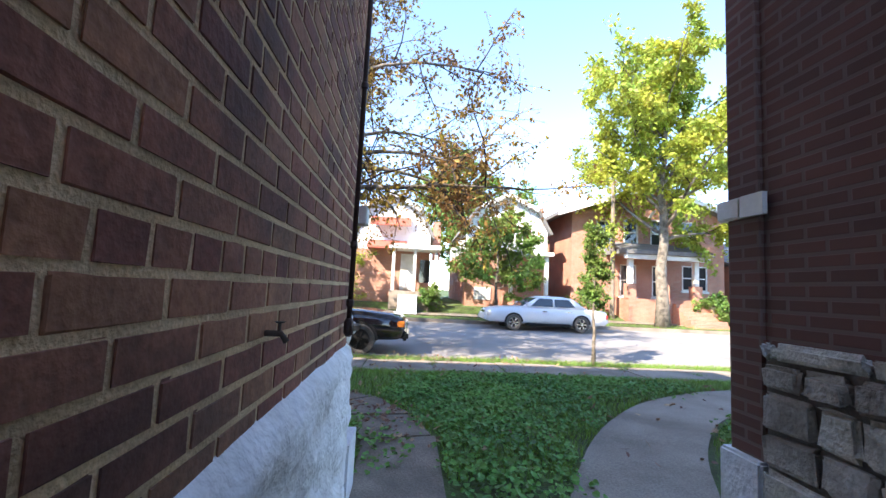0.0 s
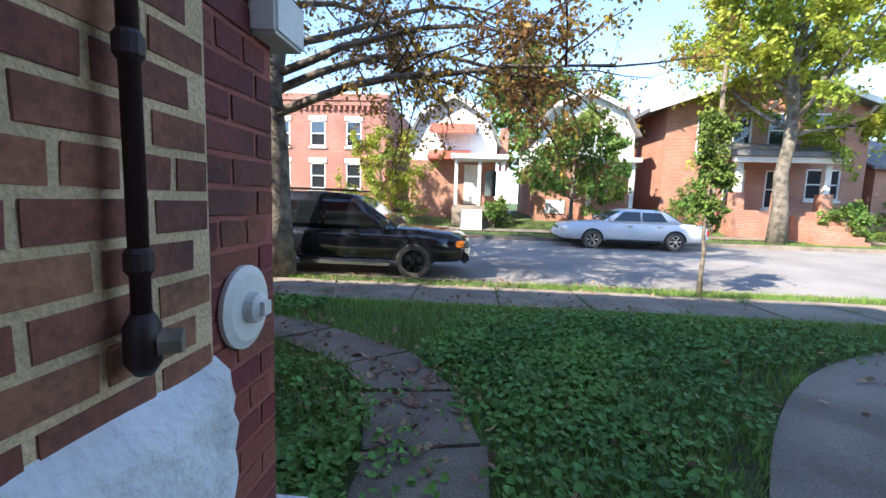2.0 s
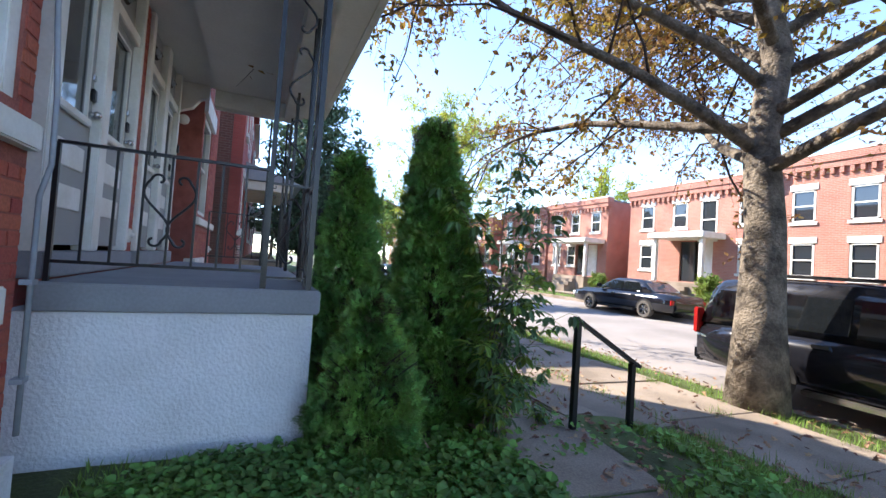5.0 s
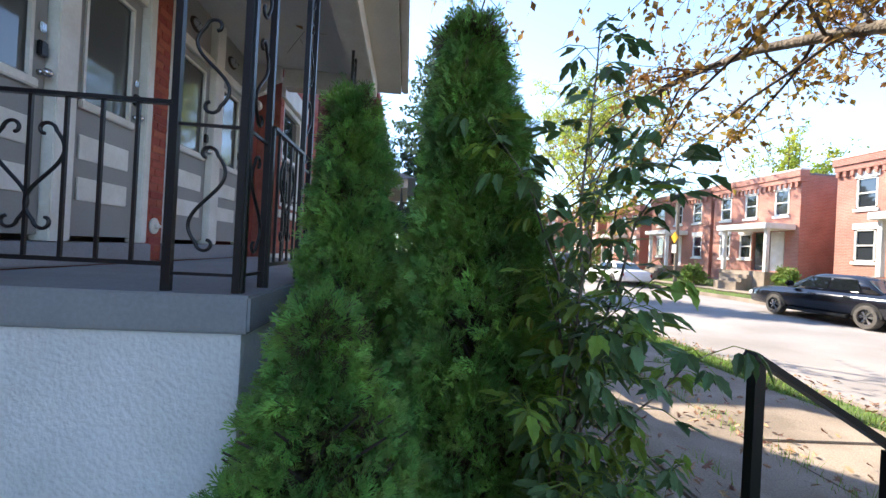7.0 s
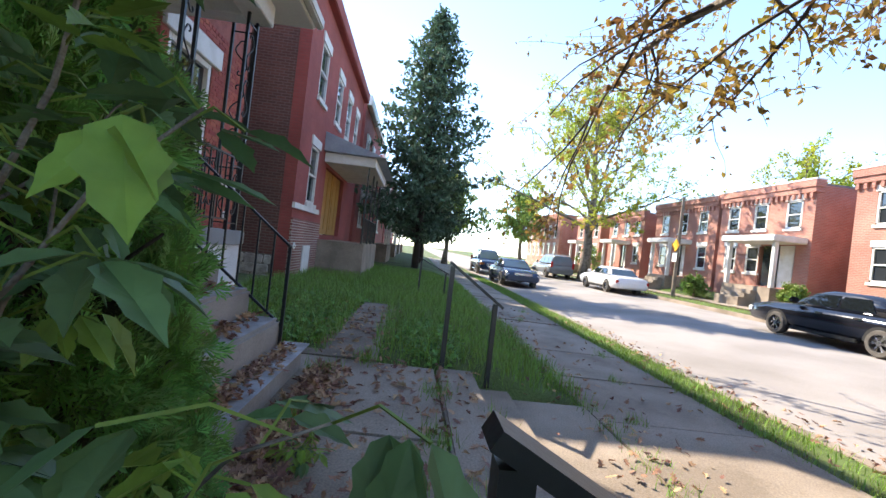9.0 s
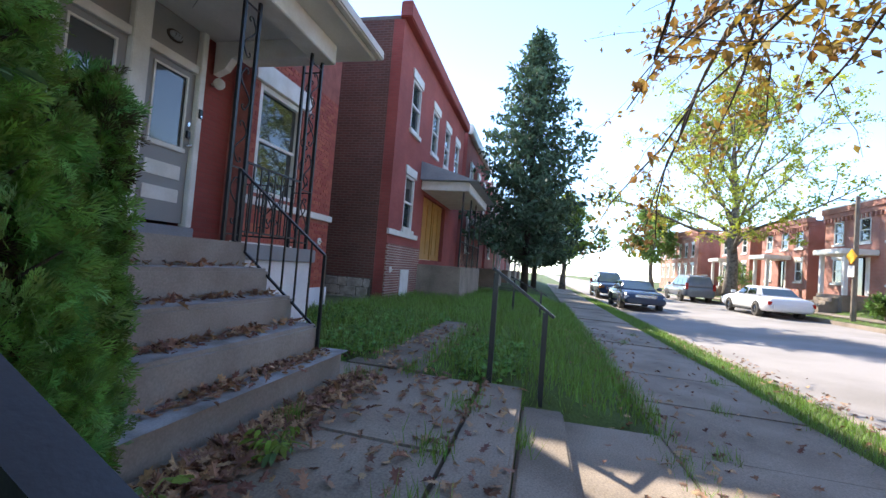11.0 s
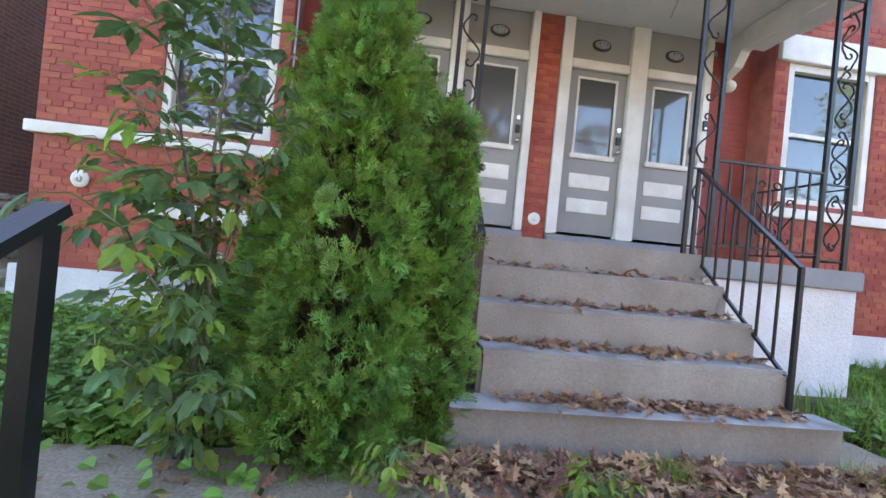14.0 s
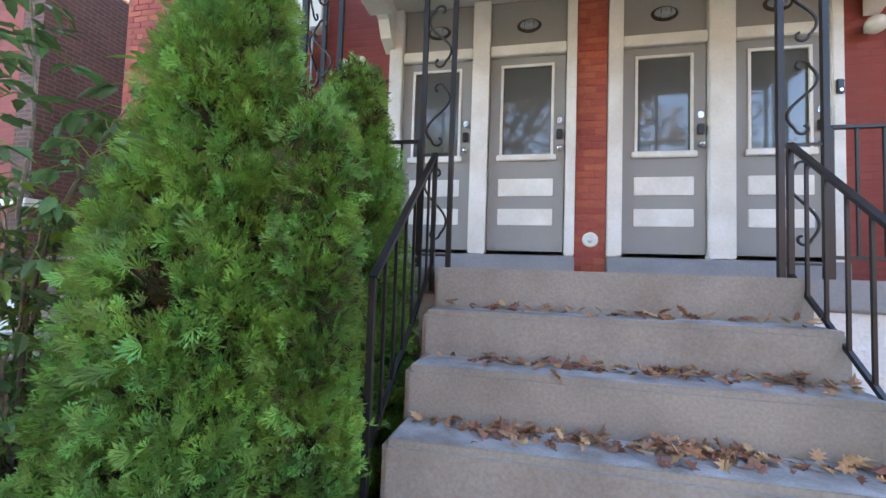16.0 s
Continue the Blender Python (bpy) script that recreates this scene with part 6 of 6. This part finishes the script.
def fallen(name, label, n, place, seed, size=(.06, .11)):
    rng = random.Random(seed); verts, faces = [], []
    out = [(0, 0), (.05, .12), (.22, .18), (.1, .3), (.34, .48), (.12, .52), (.26, .78), (.08, .74), (0, 1), (-.08, .74), (-.26, .78), (-.12, .52), (-.34, .48), (-.1, .3), (-.22, .18), (-.05, .12)]
    for _ in range(n):
        x, y, z = place(rng); s = rng.uniform(*size)
        m = Matrix.Translation((x, y, z + rng.uniform(.006, .03))) @ Euler((rng.gauss(0, .35), rng.gauss(0, .35), rng.uniform(0, 6.28))).to_matrix().to_4x4() @ Matrix.Scale(s, 4)
        leaf_mesh_at(verts, faces, out, m, rng.uniform(-.9, 1.3))
    joined(name, verts, faces, M["dead_leaf"], None, label, "stuff", "leaves")
def on_landing(r):
    if r.random() < .62: return r.uniform(-6.0, -3.4), 3.07 + abs(r.gauss(0, .14)), -.30
    if r.random() < .35: return r.uniform(-9.8, -6.3), r.gauss(3.25, .3), -.285
    return r.uniform(-6.4, -1.6), r.uniform(3.1, 4.6), -.325
fallen("fallen_leaves", "dry brown oak leaves drifted on the landing", 2200, on_landing, 101)
def on_steps(r):
    i = r.choice((1, 2, 2, 3, 3, 3, 4, 4, 4, 4)); c = r.choice((-4.2, -4.5, -4.9, -5.1, -5.5))
    yb = edges[i - 1][0] + (.17 if i == 1 else 0)
    return min(-3.9, max(-5.68, r.gauss(c, .14))), min(edges[i][0] - .04, yb + .03 + abs(r.gauss(0, .07))), edges[i][1] + .004
fallen("fallen_leaves", "dry oak leaves gathered on the porch steps", 820, on_steps, 102, (.05, .09))
def on_lawn(r):
    x, y = r.uniform(-2.6, 6), r.uniform(.7, 8.2); return x, y, gz(y, x) + .03
fallen("fallen_leaves", "scattered brown leaves on the lawn and path", 420, on_lawn, 103)
def on_bend(r):
    p = r.choice(BEND); x, y = p.x + r.gauss(0, .25), p.y + r.gauss(0, .25); return x, y, gz(y, x) + .03
fallen("fallen_leaves", "brown leaves on the corner of the garden path", 260, on_bend, 104, (.05, .09))
def on_pave(r):
    x, y = r.uniform(-14, 4), r.choice((r.gauss(5.9, .25), r.uniform(5.2, 8.3), r.gauss(8.6, .3))); return x, y, max(gz(y, x) if y > 5.85 or not -6.4 < x < -2.8 else -.57, -.74) + .035
fallen("fallen_leaves", "dry leaves along the pavement and kerb", 1400, on_pave, 105)

def tufts(label, n, spots, seed):
    """Small grass clumps growing out of the joints between slabs."""
    rng = random.Random(seed); verts, faces = [], []
    for cx, cy, cz, spread in spots:
        for _ in range(n):
            x, y = rng.gauss(cx, spread), rng.gauss(cy, spread * .7); h = rng.uniform(.04, .15); a = rng.uniform(0, 6.28); ln = h * rng.uniform(.2, .9); w = .004
            dx, dy = math.cos(a), math.sin(a); k = len(verts)
            verts += [(x - dy * w, y + dx * w, cz - .02), (x + dy * w, y - dx * w, cz - .02), (x + dx * ln, y + dy * ln, cz + h)]
            faces.append((k, k + 1, k + 2))
    joined("grass_tufts", verts, faces, M["grass"], None, label, "stuff", "grass")
tufts("grass tufts growing in the joints of the landing", 110, [(-4.72, 4.15, -.33, .1), (-4.0, 4.22, -.33, .12), (-5.6, 4.2, -.33, .1), (-2.88, 3.9, -.34, .1), (-6.37, 3.5, -.3, .09), (-4.73, 3.2, -.31, .05), (-5.3, 4.63, -.42, .09), (-3.6, 4.64, -.42, .09), (-5.9, 3.15, -.3, .1), (-2.87, 3.0, -.31, .1), (-6.4, 4.55, -.45, .12)], 107)
tufts("grass tufts along the pavement joints", 60, [(-60 + 1.5 * k, 5.9 + 1.65 * ((k * 37) % 10) / 10, -.6, .08) for k in range(30, 46)] + [(-14 + .55 * k, 5.84, -.58, .12) for k in range(40)] + [(-14 + .6 * k, 7.62, -.62, .12) for k in range(36)], 108)

# ---------- garden paths ----------
walk_slabs("garden_path", "cracked concrete garden path strewn with leaves", [
    [(.6, -6, -.24), (1.2, -6, -.24), (1.2, -2.2, -.24), (.6, -2.2, -.24)],
    [(.6, -2.17, -.23), (1.2, -2.17, -.24), (1.2, -.3, -.24), (.6, -.3, -.23)],
    [(.6, -.27, -.24), (1.2, -.27, -.23), (1.2, 1.35, -.24), (.55, 1.2, -.24)],
    [(.53, 1.24, -.245), (1.16, 1.38, -.24), (1.0, 2.02, -.25), (.36, 1.92, -.25)],
    [(.34, 1.96, -.24), (.98, 2.06, -.25), (.55, 2.82, -.27), (.05, 2.40, -.26)],
    [(.02, 2.43, -.265), (.52, 2.86, -.275), (-.36, 3.44, -.285), (-.74, 2.96, -.275)],
    [(-.78, 2.99, -.27), (-.40, 3.47, -.285), (-1.46, 3.98, -.31), (-1.52, 3.15, -.29)]], "path")
fine = []
for p0, p1, p2, p3 in zip(ARC_C[:1] + ARC_C, ARC_C, ARC_C[1:], ARC_C[2:] + [(18, 3.85)]):
    p0, p1, p2, p3 = map(Vector, (p0, p1, p2, p3))
    for k in range(4):
        u = k / 4
        fine.append(.5 * (2 * p1 + (p2 - p0) * u + (2 * p0 - 5 * p1 + 4 * p2 - p3) * u * u + (3 * p1 - p0 - 3 * p2 + p3) * u ** 3))
quads = []
for a, b, c in zip(fine, fine[1:], fine[2:] + [Vector((14, 3.85))]):
    d0 = (Vector(b) - Vector(a)).normalized(); d1 = (Vector(c) - Vector(b)).normalized()
    n0 = Vector((-d0.y, d0.x)) * .46; n1 = Vector((-d1.y, d1.x)) * .46
    a, b = Vector(a), Vector(b)
    if quads: p, q = quads[-1][1], quads[-1][2]
    else: p, q = (*(a - n0), 0), (*(a + n0), 0)
    pa = (p[0], p[1], gz(p[1]) + .02); qa = (q[0], q[1], gz(q[1]) + .02)
    e1, e2 = b - n1, b + n1
    quads.append([pa, (e1.x, e1.y, gz(e1.y) + .02), (e2.x, e2.y, gz(e2.y) + .02), qa])
walk_slabs("curved_path", "curving concrete garden path through the lawn", quads)

# ---------- fixtures on the house ----------
PX, PY = EX + .035, -.25
pipe = thing("drain_pipe", (PX, PY, .80), "brown cast-iron drain pipe on the side wall", "pipe")
M["pipe"] = mat("dark_brown_pipe_paint", (.035, .016, .014), .5, .3, 6, 60, .3)
part("pipe", tube(bmesh.new(), [(PX, PY, .86), (PX, PY, 4.5)], .0145, 12), M["pipe"], pipe, smooth=True)
for z in (.96, 1.28, 2.2, 3.2): part("collar", tube(bmesh.new(), [(PX, PY, z), (PX, PY, z + .008), (PX, PY, z + .035), (PX, PY, z + .043)], [.016, .021, .021, .016], 12), M["pipe"], pipe)
part("cleanout", tube(bmesh.new(), [(PX, PY, .80), (PX, PY, .82), (PX, PY, .88), (PX, PY, .90)], [.014, .027, .027, .016], 12), M["pipe"], pipe, smooth=True)
part("plug", tube(bmesh.new(), [(PX + .02, PY + .01, .85), (PX + .05, PY + .025, .85)], [.024, .022], 6), M["pole_wood"], pipe, "rusty cleanout plug")

def anchor(p, axis, r, label="white painted round wall anchor plate"):
    e = thing("wall_anchor", p, label, "wall anchor", "wall anchors")
    d = Vector((1, 0, 0)) if axis == "x" else Vector((0, 1, 0)); p = Vector(p)
    part("plate", tube(bmesh.new(), [p, p + d * .012, p + d * .022], [r, r, r * .8], 24), M["white"], e)
    part("boss", tube(bmesh.new(), [p + d * .02, p + d * .045, p + d * .055], [r * .4, r * .36, r * .2], 14), M["white"], e)
    part("nut", bar(bmesh.new(), p + d * .05, p + d * .066, r * .32), M["white"], e)
anchor((EX - .024, .14, .81), "x", .105)
anchor((.02, FY + .008, 1.06), "y", .09)
anchor((-4.91, .04, 1.18), "y", .075)
anchor((-10.0, FY + .008, 1.06), "y", .075)
anchor((NX - .3, NY + .052, .55), "y", .09)
tap = thing("wall_tap", (EX + .01, -1.52, .95), "rusty outdoor tap on the brick wall", "tap")
part("spout", tube(bmesh.new(), [(EX, -1.52, .95), (EX + .04, -1.52, .95), (EX + .055, -1.52, .93)], .008, 8), M["bark_dark"], tap, smooth=True)
part("handle", tube(bmesh.new(), [(EX + .035, -1.52, .955), (EX + .035, -1.52, .975), (EX + .035, -1.52, .98)], [.004, .004, .015], 8), M["bark_dark"], tap)

def bulkhead(x):
    e = thing("bulkhead_lamp", (x, -.01, 3.42), "oval caged bulkhead lamp on the transom panel", "wall lamp", "lamps over the doors")
    bm = bmesh.new(); bmesh.ops.create_uvsphere(bm, u_segments=18, v_segments=10, radius=1, matrix=Matrix.Translation((x, 0.0, 3.42)) @ Matrix.Diagonal((.10, .06, .055, 1)))
    part("lens", bm, M["grey_roof"], e, smooth=True)
    bm = bmesh.new(); bmesh.ops.create_uvsphere(bm, u_segments=20, v_segments=10, radius=1, matrix=Matrix.Translation((x, -.005, 3.42)) @ Matrix.Diagonal((.125, .03, .075, 1)))
    part("housing", bm, M["bark_dark"], e, smooth=True)
    for k in (-1, 0, 1):
        part("cage_bar", tube(bmesh.new(), [(x + .045 * k + .1 * 0, .0, 3.42 + .07), (x + .045 * k, .064, 3.42), (x + .045 * k, .0, 3.42 - .07)], .004, 4), M["bark_dark"], e)
for x in (-3.32, -4.28, -5.58, -6.55): bulkhead(x)
bell = thing("doorbell", (-6.98, .072, 2.55), "black doorbell camera on the white door jamb", "doorbell")
part("case", B(-7.01, .072, 2.5, -6.95, .1, 2.63, bevel=.008), M["iron"], bell)
part("button", tube(bmesh.new(), [(-6.98, .1, 2.53), (-6.98, .106, 2.53)], .015, 12), M["chrome"], bell)
fl = thing("security_light", (-2.36, -.02, 3.05), "white twin-head security light on the brick wall", "wall lamp")
part("base_plate", B(-2.42, -.028, 3.0, -2.32, .03, 3.1, bevel=.01), M["white"], fl)
for s in (-1, 1):
    part("lamp_head", tube(bmesh.new(), [(-2.37 + s * .03, .03, 3.08), (-2.37 + s * .09, .1, 3.12), (-2.37 + s * .12, .15, 3.10)], [.018, .035, .05], 12), M["white"], fl, smooth=True)
part("sensor", tube(bmesh.new(), [(-2.37, .03, 3.03), (-2.37, .08, 2.98), (-2.37, .1, 2.94)], [.02, .03, .02], 10), M["white"], fl, smooth=True)
part("cable", tube(bmesh.new(), [(-2.37, -.015, 3.0), (-2.37, -.012, 2.7), (-2.36, -.012, 2.4)], .008, 6), M["white"], fl)
fl2 = thing("porch_lantern", (-7.25, -.02, 3.1), "round white lantern beside the porch door", "wall lamp")
bm = bmesh.new(); bmesh.ops.create_uvsphere(bm, u_segments=14, v_segments=9, radius=.08, matrix=Matrix.Translation((-7.25, .09, 3.1))); part("globe", bm, M["white"], fl2, smooth=True)
part("bracket", tube(bmesh.new(), [(-7.25, -.03, 3.1), (-7.25, .05, 3.1)], .02, 8), M["white"], fl2)
cond = thing("cable_conduit", (-1.98, FY, 1.0), "grey cable conduit running down the front wall", "conduit")
part("conduit", tube(bmesh.new(), [(-2.0, FY + .03, 3.7), (-2.0, FY + .03, 2.2), (-1.97, FY + .07, 1.75), (-1.98, FY + .07, 1.45), (-2.0, FY + .03, 1.3), (-2.0, FY + .03, .2)], .012, 6), M["grey_roof"], cond, smooth=True)
for zc in (3.4, 2.6, .9, .45): part("clip", B(-2.03, FY - .002, zc - .012, -1.97, FY + .045, zc + .012), M["grey_roof"], cond)

sp = thing("warning_sign", (-24.2, 18.0, -.35), "yellow diamond warning sign with a white plate on a wooden pole", "road sign")
part("pole", tube(bmesh.new(), [(-24.2, 18.1, -.4), (-24.2, 18.1, 5.2)], [.11, .08], 10), M["pole_wood"], sp)
part("sign_face", prism(bmesh.new(), [(-24.2, 2.9), (-23.85, 2.55), (-24.2, 2.2), (-24.55, 2.55)], "y", 17.94, 17.96), M["yellow_sign"], sp)
part("plate", B(-24.4, 17.94, 1.65, -24.0, 17.96, 2.15), M["white"], sp)
up = thing("utility_pole", (12.2, 20.5, -.2), "weathered wooden utility pole behind the street trees", "pole")
part("shaft", tube(bmesh.new(), [(12.2, 20.5, -.3), (12.2, 20.5, 8.5)], [.14, .1], 10), M["pole_wood"], up)
hd = thing("pole_handrail", (-11.8, 4.3, -.35), "black steel handrail at a neighbouring path", "handrail", "path handrails")
for q in ((-13.5, 4.1, .55), (-13.5, 4.8, .25)): part("post", bar(bmesh.new(), (q[0], q[1], gz(q[1]) - .05), q, .05), M["iron"], hd)
part("rail", bar(bmesh.new(), (-13.5, 4.0, .62), (-13.5, 4.95, .2), .06, .03), M["iron"], hd)

# ---------- single bricks, last ----------
brick_wall(wall_side, "x", EX - .008, 1, -4.2, -.01, .70, 4.2, [], .224, .077, .0105, .003, M["brick_brown"], M["brick_brown_j"], (-1.9, .2, .6, 1.75), 201)
brick_wall(corner, "x", EX - .03, 1, 0, FY - .008, -.3, 4.2, [], .222, .074, .009, .004, M["brick_return"], M["brick_return_j"], (0, 1, -.3, 2.4), 202)
lint = [(-2.1, -.55, 3.36, 3.72), (-1.75, -.6, .72, .92), (-1.5, -.74, -.1, .48), (RE - 1, EX + 1, 1.47, 1.63)]
brick_wall(wall_fe, "y", FY - .008, 1, RE + .002, EX - .03, .13, 4.0, [(east_win[0], east_win[1], 1.6, 3.42)] + lint, .215, .0715, .008, .006, M["brick_red"], M["brick_red_j"], (-1.2, EX, .13, 2.4), 203)
lintw = [(-9.25, -7.68, 3.36, 3.72), (-9.0, -7.6, .72, .92), (-8.78, -7.9, -.1, .48), (WX - 1, RW + 1, 1.47, 1.63)]
brick_wall(wall_fw, "y", FY - .008, 1, WX + .002, RW - .002, .13, 4.0, [(west_win[0], west_win[1], 1.6, 3.42)] + lintw, .215, .0715, .008, .006, M["brick_red"], M["brick_red_j"], (WX, -8.9, .13, 2.4), 204)
brick_wall(pier, "y", .03, 1, -5.055, -4.765, SZ + .01, 3.69, [], .215, .0715, .008, .006, M["brick_red"], M["brick_red_j"], (-6, -4, 0, 4), 205)
